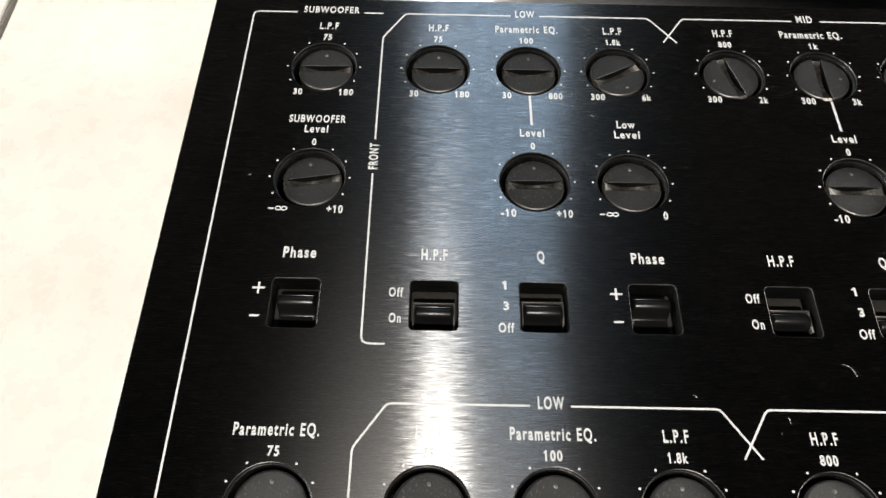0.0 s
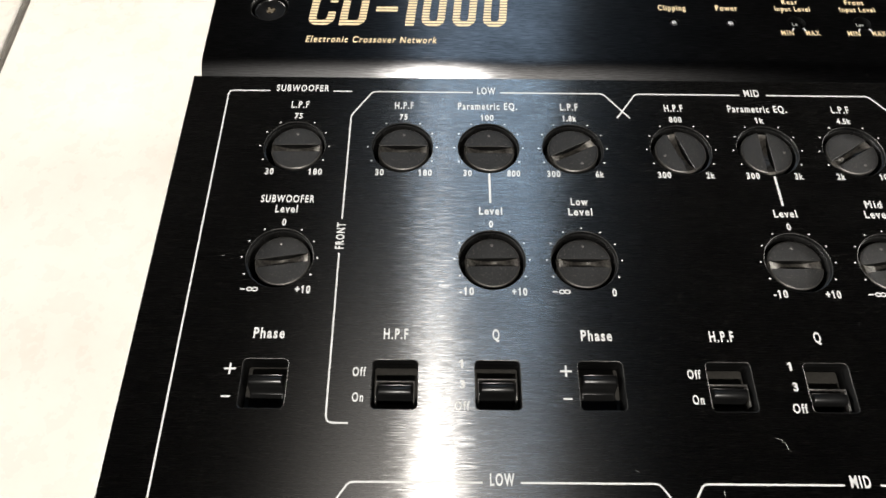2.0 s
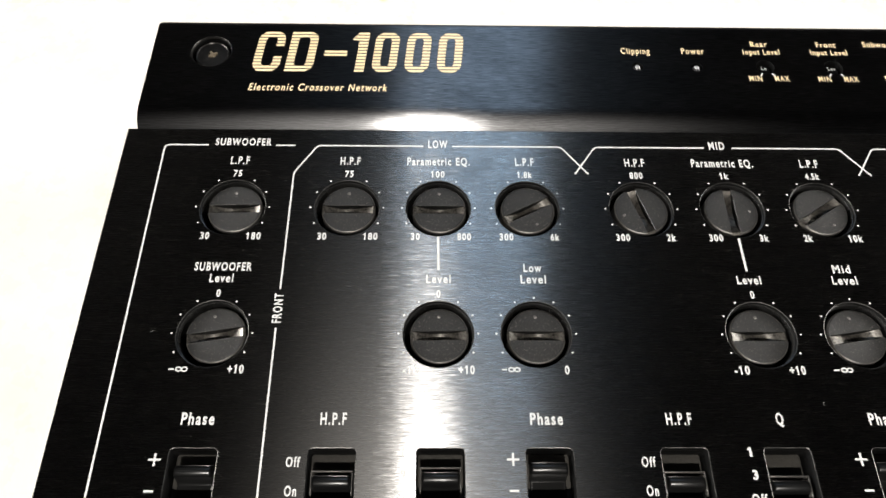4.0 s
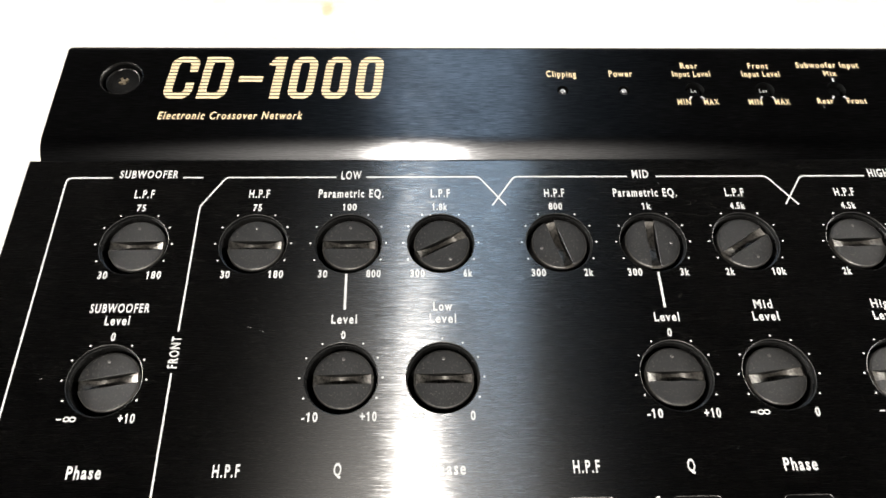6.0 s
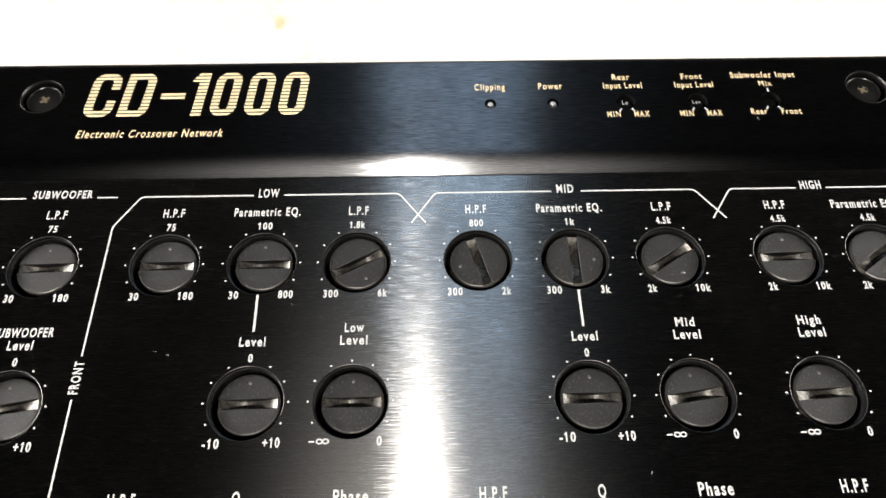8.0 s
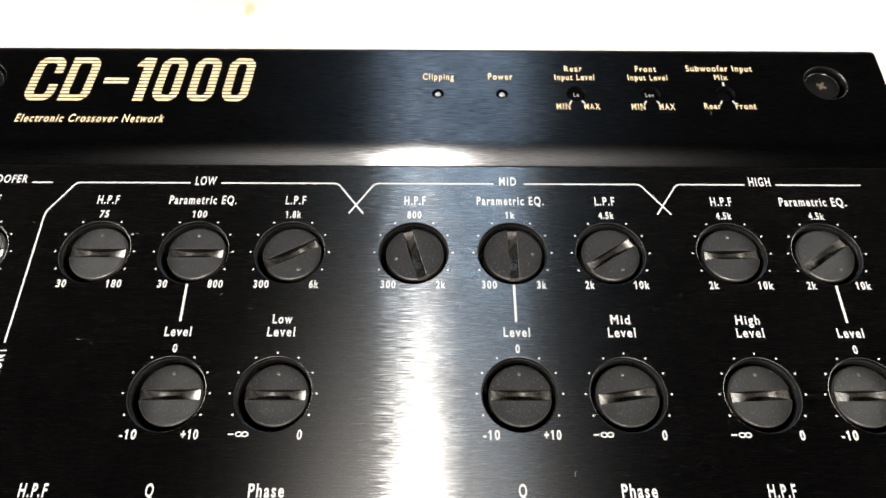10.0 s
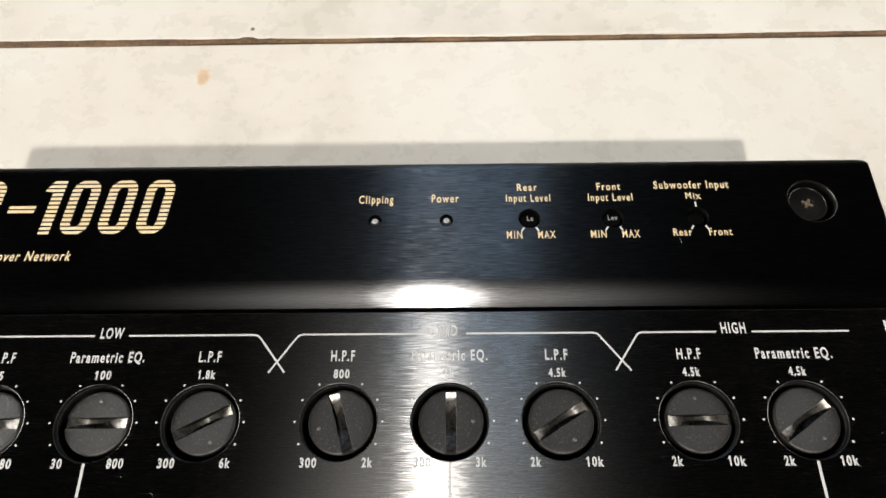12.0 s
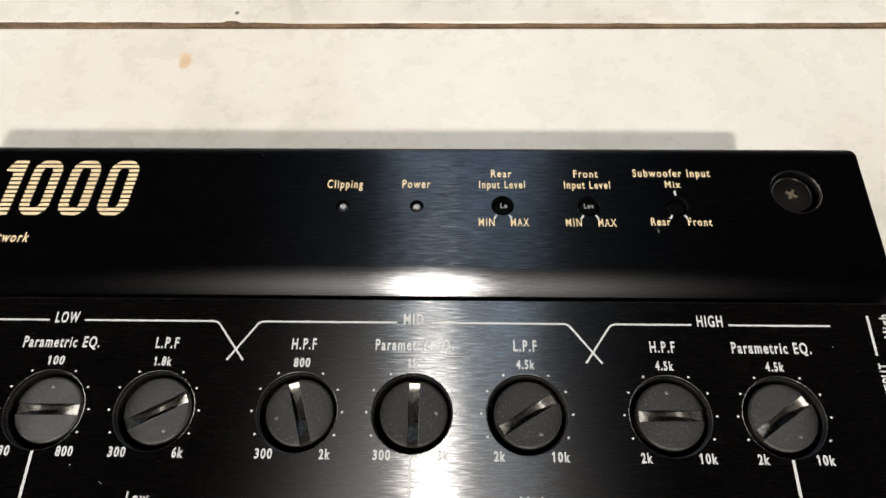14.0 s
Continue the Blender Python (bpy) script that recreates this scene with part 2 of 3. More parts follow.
def part(name, data, mat, parent, label="", m=None, local=False, smooth=30):
    """Links a bmesh or a mesh as ONE object under a thing or a part."""
    me = data if isinstance(data, bpy.types.Mesh) else finish(data, mat, name, smooth)
    ob = new(name, me)
    if m is not None:
        ob.matrix_basis = m
    hang(ob, parent, not local)
    if label:
        tagged(ob, label)
    return ob


def at(x, y, z=0.0, rz=0.0):
    return pose(x * MM, y * MM, z * MM, 0, 0, rz)


def box(bm, x0, x1, y0, y1, z0, z1, bevel=0.0, segments=2):
    r = bmesh.ops.create_cube(bm, size=1.0)
    for v in r["verts"]:
        v.co = Vector(((x0 + x1) / 2 + v.co.x * (x1 - x0), (y0 + y1) / 2 + v.co.y * (y1 - y0), (z0 + z1) / 2 + v.co.z * (z1 - z0))) * MM
    if bevel:
        edges = list({e for v in r["verts"] for e in v.link_edges})
        bmesh.ops.bevel(bm, geom=edges, offset=bevel * MM, segments=segments, affect="EDGES", profile=0.5)


def lathe(bm, profile, n=40):
    """Turns (radius, z) pairs round the z axis."""
    rings = []
    for r, z in profile:
        if r < 1e-6:
            rings.append([bm.verts.new((0, 0, z * MM))])
        else:
            rings.append([bm.verts.new((r * MM * math.cos(2 * math.pi * i / n), r * MM * math.sin(2 * math.pi * i / n), z * MM)) for i in range(n)])
    for a, b in zip(rings, rings[1:]):
        for i in range(n):
            q = [a[i % len(a)], a[(i + 1) % len(a)], b[(i + 1) % len(b)], b[i % len(b)]]
            q = [v for k, v in enumerate(q) if v not in q[:k]]
            if len(q) > 2:
                bm.faces.new(q)


def circle(cx, cy, r, n=56):
    return [(cx + r * math.cos(2 * math.pi * i / n), cy + r * math.sin(2 * math.pi * i / n)) for i in range(n)]


def rounded(x0, x1, y0, y1, r, n=5):
    pts = []
    for cx, cy, a in ((x1 - r, y1 - r, 0), (x0 + r, y1 - r, 90), (x0 + r, y0 + r, 180), (x1 - r, y0 + r, 270)):
        pts += [(cx + r * math.cos(radians(a + 90 * i / n)), cy + r * math.sin(radians(a + 90 * i / n))) for i in range(n + 1)]
    return pts


def offset_loop(pts, d):
    """The loop moved outwards by d (inwards where d is negative)."""
    area = sum(a[0] * b[1] - b[0] * a[1] for a, b in zip(pts, pts[1:] + pts[:1]))
    sign = 1 if area > 0 else -1
    out = []
    for i, p in enumerate(pts):
        a = Vector(p) - Vector(pts[i - 1])
        b = Vector(pts[(i + 1) % len(pts)]) - Vector(p)
        a.normalize(), b.normalize()
        t = (a + b).normalized()
        k = d * sign / max(0.4, t.dot(a))
        out.append((p[0] + t.y * k, p[1] - t.x * k))
    return out


def sheet(outlines, thick, bevel=0.15, top=0.0):
    """A plate whose upper side is at z = top: the first outline, with the others cut through it; upper edges eased."""
    inner = [offset_loop(pts, -bevel if i == 0 else bevel) for i, pts in enumerate(outlines)] if bevel else outlines
    cu = bpy.data.curves.new("outline", "CURVE")
    cu.dimensions, cu.fill_mode, cu.extrude = "2D", "BOTH", 1.0
    for pts in inner:
        sp = cu.splines.new("POLY")
        sp.points.add(len(pts) - 1)
        for p, (x, y) in zip(sp.points, pts):
            p.co = (x, y, 0, 1)
        sp.use_cyclic_u = True
    ob = bpy.data.objects.new("outline", cu)
    me = bpy.data.meshes.new_from_object(ob)
    bm = bmesh.new()
    bm.from_mesh(me)
    bpy.data.objects.remove(ob)
    bpy.data.curves.remove(cu)
    bpy.data.meshes.remove(me)
    bmesh.ops.delete(bm, geom=[f for f in bm.faces if any(v.co.z < 0.5 for v in f.verts)], context="FACES")
    for v in bm.verts:
        v.co.z = top
    for pts, eased in zip(outlines, inner):
        steps = [(eased, top)]
        if bevel:
            mid = [((a[0] * 0.7 + b[0] * 0.3), (a[1] * 0.7 + b[1] * 0.3)) for a, b in zip(pts, eased)]
            steps += [(mid, top - 0.3 * bevel), (pts, top - bevel)]
        steps.append((pts, top - thick))
        rows = [[bm.verts.new((x, y, z)) for x, y in loop] for loop, z in steps]
        for a, b in zip(rows, rows[1:]):
            for i in range(len(pts)):
                j = (i + 1) % len(pts)
                bm.faces.new((a[i], a[j], b[j], b[i]))
    bmesh.ops.remove_doubles(bm, verts=bm.verts, dist=0.0005)
    for v in bm.verts:
        v.co *= MM
    bmesh.ops.recalc_face_normals(bm, faces=bm.faces)
    if sum(f.normal.z for f in bm.faces) < 0:
        bmesh.ops.reverse_faces(bm, faces=bm.faces)
    return bm


GLYPHS = {}


def text_mesh(s, width, height, bold=0.026, lean=0.0):
    """Lettering with cap height `height`, centred on x, standing on y = 0."""
    cu = bpy.data.curves.new("letters", "FONT")
    cu.body, cu.size, cu.offset, cu.resolution_u = s, 1.0, bold, 4
    cu.extrude, cu.space_character = 0.01, 1.26
    ob = bpy.data.objects.new("letters", cu)
    me = bpy.data.meshes.new_from_object(ob)
    bpy.data.objects.remove(ob)
    bpy.data.curves.remove(cu)
    xs = [v.co.x for v in me.vertices]
    if "cap" not in GLYPHS:
        GLYPHS["cap"] = 1.0
        h = text_mesh("H", 1000.0, 1000.0, 0.0)
        ys = [v.co.y for v in h.vertices]
        GLYPHS["cap"] = max(ys) - min(ys)
    x0, x1 = min(xs), max(xs)
    flags = []
    if "1" in s and len(s) <= 5:
        # the figure one gets its flag: its place is found from the run before it
        for i, ch in enumerate(s):
            if ch == "1":
                right = x1 if i == len(s) - 1 else run_width(s[:i + 1], bold) + x0
                flags.append(right - run_width("1", bold))
    kx, ky = width / (x1 - x0), height / GLYPHS["cap"]
    for v in me.vertices:
        y = v.co.y * ky
        v.co = Vector((((v.co.x - (x0 + x1) / 2) * kx + lean * y) * MM, y * MM, (0.02 if v.co.z > 0 else 0.0) * MM))
    if flags:
        bm = bmesh.new()
        bm.from_mesh(me)
        top = GLYPHS["cap"] + bold
        for x in flags:
            pts = [(x + 0.03, top), (x - 0.13, top - 0.15), (x - 0.13, top - 0.27), (x + 0.03, top - 0.17)]
            bm.faces.new([bm.verts.new((((px - (x0 + x1) / 2) * kx + lean * py * ky) * MM, py * ky * MM, 0.019 * MM)) for px, py in pts])
        bm.to_mesh(me)
        bm.free()
    return me


def run_width(s, bold):
    """Width of a run of letters at size 1."""
    key = ("run", s, bold)
    if key not in GLYPHS:
        cu = bpy.data.curves.new("letters", "FONT")
        cu.body, cu.size, cu.offset, cu.space_character, cu.extrude = s, 1.0, bold, 1.26, 0.01
        ob = bpy.data.objects.new("letters", cu)
        me = bpy.data.meshes.new_from_object(ob)
        xs = [v.co.x for v in me.vertices]
        GLYPHS[key] = max(xs) - min(xs)
        bpy.data.objects.remove(ob)
        bpy.data.curves.remove(cu)
        bpy.data.meshes.remove(me)
    return GLYPHS[key]


def write(s, cx, y, width, height, parent, mat=None, z=0.0, turn=0.0, bold=0.026, lean=0.0, name="lettering"):
    mat = mat or PRINT
    key = (s, width, height, mat.name, lean)
    if key not in GLYPHS:
        me = text_mesh(s, width, height, (0.009 if s.isupper() else 0.0165) if mat is GOLD else bold, lean)
        me.materials.append(mat)
        GLYPHS[key] = me
    return part(name, GLYPHS[key], None, parent, "", at(cx, y, z + 0.012, turn))


def printed_line(pts, width, parent, mat=None, z=0.0):
    """A printed line with mitred bends, 0.02 mm thick."""
    eased = [pts[0]]
    for a, p, b in zip(pts, pts[1:], pts[2:]):
        a, p, b = Vector(a), Vector(p), Vector(b)
        ra, rb = min(0.7, (a - p).length * 0.4), min(0.7, (b - p).length * 0.4)
        c, d = p + (a - p).normalized() * ra, p + (b - p).normalized() * rb
        eased += [tuple(c), tuple((c + 2 * p + d) / 4), tuple(d)]
    pts = eased + [pts[-1]]
    bm = bmesh.new()
    left, right = [], []
    for i, p in enumerate(pts):
        p = Vector(p)
        a = (p - Vector(pts[i - 1])).normalized() if i else None
        b = (Vector(pts[i + 1]) - p).normalized() if i < len(pts) - 1 else None
        a, b = a or b, b or a
        t = (a + b).normalized()
        nrm = Vector((-t.y, t.x)) * (width / 2 / max(0.3, t.dot(a)))
        left.append(p + nrm)
        right.append(p - nrm)
    rows = [[bm.verts.new((q.x * MM, q.y * MM, h * MM)) for q in side] for side, h in ((left, z + 0.032), (right, z + 0.032), (left, z), (right, z))]
    for i in range(len(pts) - 1):
        bm.faces.new((rows[0][i], rows[0][i + 1], rows[1][i + 1], rows[1][i]))
        bm.faces.new((rows[0][i], rows[0][i + 1], rows[2][i + 1], rows[2][i]))
        bm.faces.new((rows[1][i], rows[1][i + 1], rows[3][i + 1], rows[3][i]))
    return part("printed_line", bm, mat or PRINT, parent, smooth=None)


# ---- room ----
def room():
    x0, x1, y0, y1, h, t = -1.75, 1.75, -2.0, 1.05, 2.45, 0.12

    def slab(name, label, mat, *dims, kind="structure"):
        bm = bmesh.new()
        box(bm, *[d * 1000 for d in dims])
        ob = new(name, finish(bm, mat, name))
        return tagged(ob, label, name.split("_")[0], kind=kind)

    slab("wall_south", "plain painted wall in the dark room", WALL, x0, x1, y0 - t, y0, FLOOR, h)
    # unseen side walls; their low openings are added for the fill lamps
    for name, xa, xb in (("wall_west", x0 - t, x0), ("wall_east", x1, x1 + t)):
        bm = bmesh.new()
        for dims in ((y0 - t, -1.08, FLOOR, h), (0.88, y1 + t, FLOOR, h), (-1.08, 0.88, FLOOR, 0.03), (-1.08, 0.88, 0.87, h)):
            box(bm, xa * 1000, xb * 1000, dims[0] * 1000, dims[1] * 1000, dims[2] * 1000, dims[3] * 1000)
        tagged(new(name, finish(bm, WALL, name)), "plain painted wall with a low opening added for a fill lamp", "wall", kind="structure")
    slab("ceiling", "plain painted ceiling", WALL, x0 - t, x1 + t, y0 - t, y1 + t, h, h + t)
    # the wall with a narrow window
    a, b, c, d = -0.155, 0.245, 0.50, 1.32
    bm = bmesh.new()
    for dims in ((x0, a, FLOOR, h), (b, x1, FLOOR, h), (a, b, FLOOR, c), (a, b, d, h)):
        box(bm, dims[0] * 1000, dims[1] * 1000, y1 * 1000, (y1 + t) * 1000, dims[2] * 1000, dims[3] * 1000)
    tagged(new("wall_north", finish(bm, WALL, "wall_north")), "plain painted wall with a narrow window opening", "wall", kind="structure")
    bm = bmesh.new()
    for dims in ((a, a + 0.04, c, d), (b - 0.04, b, c, d), (a + 0.04, b - 0.04, c, c + 0.04), (a + 0.04, b - 0.04, d - 0.04, d)):
        box(bm, dims[0] * 1000, dims[1] * 1000, (y1 + 0.04) * 1000, (y1 + 0.09) * 1000, dims[2] * 1000, dims[3] * 1000, 3)
    tagged(new("window_1", finish(bm, FRAME, "window_1")), "narrow white-framed window in the wall", "window", kind="structure")


room()

# ---- the unit ----
unit = new("crossover_unit")
unit.matrix_basis = pose(0, -0.075, FLOOR)
unit.empty_display_size = 0.05
tagged(unit, "black brushed-aluminium electronic crossover unit lying on cream floor tiles", "audio equipment")

COLS = (-80.1, -57.1, -38.65, -20.6, 2.65, 21.25, 39.75, 62.6, 80.6)
ROW1, ROW2, ROW3 = -19.9, -47.1, -105.1
SWITCHES = (-80.0, -56.7, -38.3, -19.8, 3.3, 21.0, 39.6, 62.4, 80.6)
SW_Y, SW_W, SW_H = -72.45, 8.1, 9.0
REAR = -85.0                     # the rear section repeats the front one this much nearer
HALF, HALF_STRIP, NEAR = 105.05, 104.2, -186.0
R_HOLE, R_CAP, R_DOTS = 6.52, 5.5, 7.35

# (x, y, slot's angle, where the index dimple is: +90 or -90 from the slot)
KNOBS = [
    (COLS[0], ROW1, 1, 90), (COLS[1], ROW1, 0, 90), (COLS[2], ROW1, 0, 90), (COLS[3], ROW1, 27, -90),
    (COLS[4], ROW1, 107, 90), (COLS[5], ROW1, 90, -90), (COLS[6], ROW1, 32, -90), (COLS[7], ROW1, 1, 90), (COLS[8], ROW1, 34, -90),
    (COLS[0], ROW2, 9, 90), (COLS[2], ROW2, 1, 90), (COLS[3], ROW2, 0, 90), (COLS[5], ROW2, 0, 90), (COLS[6], ROW2, 8, 90),
    (COLS[7], ROW2, 3, 90), (COLS[8], ROW2, 1, 90),
    (-80.2, ROW3, 0, 90), (-57.0, ROW3, 0, 90), (-38.2, ROW3, 0, 90), (-19.5, ROW3, 0, 90), (3.1, ROW3, 0, 90), (21.4, ROW3, 0, 90),
]
SLIDES = [0.45, 0.64, 0.58, 0.40, 0.66, 0.74, 0.40, 0.66, 0.66]


def build_body():
    bm = bmesh.new()
    box(bm, -HALF + 1.6, HALF - 1.6, NEAR + 1, 33.0, -52.0, -14.0, 1.0)
    box(bm, -HALF + 1.2, HALF - 1.2, NEAR + 1, NEAR + 3, -14.0, -1.9, 0.2)
    box(bm, -HALF + 1.2, -HALF + 2.8, NEAR + 3, 0.0, -14.0, -1.9, 0.2)
    box(bm, HALF - 2.8, HALF - 1.2, NEAR + 3, 0.0, -14.0, -1.9, 0.2)
    body = part("body", bm, BODY, unit, "black painted steel case")
    foot = bmesh.new()
    lathe(foot, [(0, 0), (7, 0), (8, 0.8), (8, 4.2), (0, 4.2)], 24)
    me = finish(foot, RUBBER, "rubber_foot", 30)
    for x in (-88, 88):
        for y in (-165, 15):
            part("rubber_foot", me, None, unit, "", at(x, y, FLOOR / MM))


def build_faceplate():
    holes = [circle(x, y, R_HOLE) for x, y, *_ in KNOBS]
    holes += [rounded(x - SW_W / 2, x + SW_W / 2, SW_Y - SW_H / 2, SW_Y + SW_H / 2, 0.8) for x in SWITCHES]
    bm = sheet([[(-HALF, NEAR), (HALF, NEAR), (HALF, -0.25), (-HALF, -0.25)]] + holes, 1.9, 0.13)
    for f in bm.faces:
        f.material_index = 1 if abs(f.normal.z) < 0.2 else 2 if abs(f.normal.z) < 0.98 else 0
    return part("faceplate", bm, [PLATE, WELL, RIM], unit, "black brushed anodised aluminium faceplate", smooth=25)


STRIP_HOLES = [(-90.7, 22.2, 4.55), (91.2, 22.2, 4.55), (7.1, 18.6, 1.3), (20.8, 18.6, 1.3), (36.7, 18.8, 2.1), (52.6, 18.8, 2.1), (68.8, 18.9, 2.1)]


def build_strip():
    """The flat top with its holes, rolled down in front and behind."""
    y0, y1 = 6.6, 30.1
    bm = sheet([[(-HALF_STRIP, y0), (HALF_STRIP, y0), (HALF_STRIP, y1), (-HALF_STRIP, y1)]] + [circle(x, y, r, 40) for x, y, r in STRIP_HOLES], 2.2, 0.0)
    gone = [f for f in bm.faces if abs(f.normal.y) > 0.9 and (abs(f.calc_center_median().y - y0 * MM) < 1e-6 or abs(f.calc_center_median().y - y1 * MM) < 1e-6)]
    bmesh.ops.delete(bm, geom=gone, context="FACES")
    front = [(y0 - 7.3 * math.sin(radians(a)), -7.3 * (1 - math.cos(radians(a)))) for a in np.linspace(0, 55, 15)]
    front += [(front[-1][0] + 0.05, front[-1][1] - 0.5), (front[-1][0] + 0.3, -9.0)]
    back = [(y1 + 2.7 * math.sin(radians(a)), -2.7 * (1 - math.cos(radians(a)))) for a in np.linspace(0, 90, 12)]
    back += [(back[-1][0], -13.9)]
    for profile in (front, back):
        n = 24
        rows = [[bm.verts.new(((-HALF_STRIP + 2 * HALF_STRIP * k / n) * MM, y * MM, z * MM)) for k in range(n + 1)] for y, z in profile]
        for a, b in zip(rows, rows[1:]):
            for k in range(n):
                bm.faces.new((a[k], a[k + 1], b[k + 1], b[k]))
    # end caps, from front to back
    outline = front[::-1] + back
    for x in (-HALF_STRIP, HALF_STRIP):
        vs = [bm.verts.new((x * MM, y * MM, z * MM)) for y, z in outline]
        base = [bm.verts.new((x * MM, y * MM, -13.9 * MM)) for y in (outline[-1][0], outline[0][0])]
        bm.faces.new(vs + base[1:] if abs(outline[-1][1] + 13.9) < 0.01 else vs + base)
    # the two far corners are rounded
    r, far = 2.6, back[-1][0]
    for v in bm.verts:
        d = v.co.y / MM - (far - r)
        if d > 0:
            most = (HALF_STRIP - r + math.sqrt(max(0.0, r * r - d * d))) * MM
            v.co.x = max(-most, min(most, v.co.x))
    bmesh.ops.remove_doubles(bm, verts=bm.verts, dist=2e-6)
    for f in bm.faces:
        if any((f.calc_center_median().x / MM - x) ** 2 + (f.calc_center_median().y / MM - y) ** 2 < (r + 0.01) ** 2 for x, y, r in STRIP_HOLES):
            f.material_index = 1
    return part("top_strip", bm, [STRIP, WELL], unit, "black brushed aluminium strip with rolled edges and gold print", smooth=20)


def knob_meshes():
    """Cap with a milled slot whose floor is a shallow arc; sleeve behind it; dimple."""
    R, w, ch, n = R_CAP, 0.95, 0.42, 26
    L = math.sqrt((R - ch) ** 2 - w ** 2)
    floor_z = lambda u: -0.22 - 1.42 * max(0.0, 1 - (u / L) ** 2)
    bm = bmesh.new()
    a0 = math.asin(w / (R - ch))
    A0 = math.asin(w / R)
    for s in (1, -1):
        Arc = [A0 + (math.pi - 2 * A0) * i / n for i in range(n + 1)]
        loops = []
        for q in (0, 25, 50, 72, 90):
            r, z = R - ch + ch * math.sin(radians(q)), -ch * (1 - math.cos(radians(q)))
            g0 = math.asin(w / r)
            loops.append([bm.verts.new((r * math.cos(g) * MM, s * r * math.sin(g) * MM, z * MM)) for g in (g0 + (math.pi - 2 * g0) * i / n for i in range(n + 1))])
        loops.append([bm.verts.new((R * math.cos(a) * MM, s * R * math.sin(a) * MM, -7 * MM)) for a in Arc])
        bm.faces.new(loops[0])
        for hi, lo in zip(loops, loops[1:]):
            for i in range(n):
                f = bm.faces.new((hi[i], hi[i + 1], lo[i + 1], lo[i]))
                if hi is loops[1] or hi is loops[2]:
                    f.material_index = 2
        # slot wall
        us = [L - 2 * L * i / 14 for i in range(15)]
        up = [bm.verts.new((u * MM, s * w * MM, 0)) for u in us]
        lip = [bm.verts.new((u * MM, s * (w - 0.07) * MM, -0.09 * MM)) for u in us]
        dn = [bm.verts.new((u * MM, s * w * MM, floor_z(u) * MM)) for u in us]
        for i in range(14):
            bm.faces.new((up[i], up[i + 1], lip[i + 1], lip[i]))
            bm.faces.new((lip[i], lip[i + 1], dn[i + 1], dn[i])).material_index = 1
    bmesh.ops.remove_doubles(bm, verts=bm.verts, dist=1e-6)
    cap = finish(bm, [CAP, WELL, EDGE], "knob", 25)
    bm = bmesh.new()
    X = R * math.cos(A0)
    us = [-X] + [-L + 2 * L * i / 24 for i in range(25)] + [X]
    rows = [[bm.verts.new((u * MM, s * w * MM, (floor_z(u) if abs(u) <= L else -0.6) * MM)) for u in us] for s in (1, 0, -1)]
    for a, b in zip(rows, rows[1:]):
        for i in range(len(us) - 1):
            bm.faces.new((a[i], a[i + 1], b[i + 1], b[i]))
    for row_end in (0, len(us) - 1):
        top = [r[row_end] for r in rows]
        low = [bm.verts.new((v.co.x, v.co.y, -7 * MM)) for v in top]
        for i in range(2):
            bm.faces.new((top[i], top[i + 1], low[i + 1], low[i]))
    slot = finish(bm, SLOT, "slot", 40)
    bm = bmesh.new()
    # raised dome in place of a hollow, shaped to catch one glint
    lathe(bm, [(0.34, -0.03), (0.3, 0.04), (0.2, 0.09), (0, 0.11)], 16)
    dimple = finish(bm, EDGE, "index_dimple", 60)
    bm = bmesh.new()
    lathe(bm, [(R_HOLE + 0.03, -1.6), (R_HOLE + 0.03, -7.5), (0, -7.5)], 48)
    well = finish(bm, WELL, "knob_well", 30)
    bm = bmesh.new()
    lathe(bm, [(R_HOLE + 0.02, -0.75), (R_HOLE - 0.14, -0.8), (R_HOLE - 0.2, -0.95), (R_HOLE - 0.2, -4.0)], 48)
    ring = finish(bm, SCUFF, "bush_ring", 50)
    bm = bmesh.new()
    for k in range(8):
        a = radians((30, 60, 90, 120)[k % 4] * (1 if k < 4 else -1))
        x, y = R_DOTS * math.sin(a) * MM, R_DOTS * math.cos(a) * MM
        vs = [bm.verts.new((x + 0.2 * MM * math.cos(i * math.pi / 6), y + 0.2 * MM * math.sin(i * math.pi / 6), 0.03 * MM)) for i in range(12)]
        bm.faces.new(vs)
        lo = [bm.verts.new((v.co.x, v.co.y, 0)) for v in vs]
        for i in range(12):
            bm.faces.new((vs[i], vs[(i + 1) % 12], lo[(i + 1) % 12], lo[i]))
    dots = finish(bm, PRINT, "scale_dots")
    return cap, slot, dimple, well, dots, ring


def build_knobs(plate):
    cap, slot, dimple, well, dots, ring = knob_meshes()
    for x, y, angle, side in KNOBS:
        hole = part("knob_well", well, None, unit, "", at(x, y))
        part("bush_ring", ring, None, hole, "scuffed dark ring in the hole", at(0, 0, 0, 17 * x), local=True)
        part("scale_dots", dots, None, plate, "", at(x, y))
        knob = part("knob", cap, None, unit, "satin black slotted knob sunk in its hole", at(x + 0.2, y + 0.2, -1.4 if y == ROW2 else -0.9, angle))
        part("slot", slot, None, knob, "shiny worn slot", local=True)
        part("index_dimple", dimple, None, knob, "", at(0, math.copysign(3.75, side)), local=True)


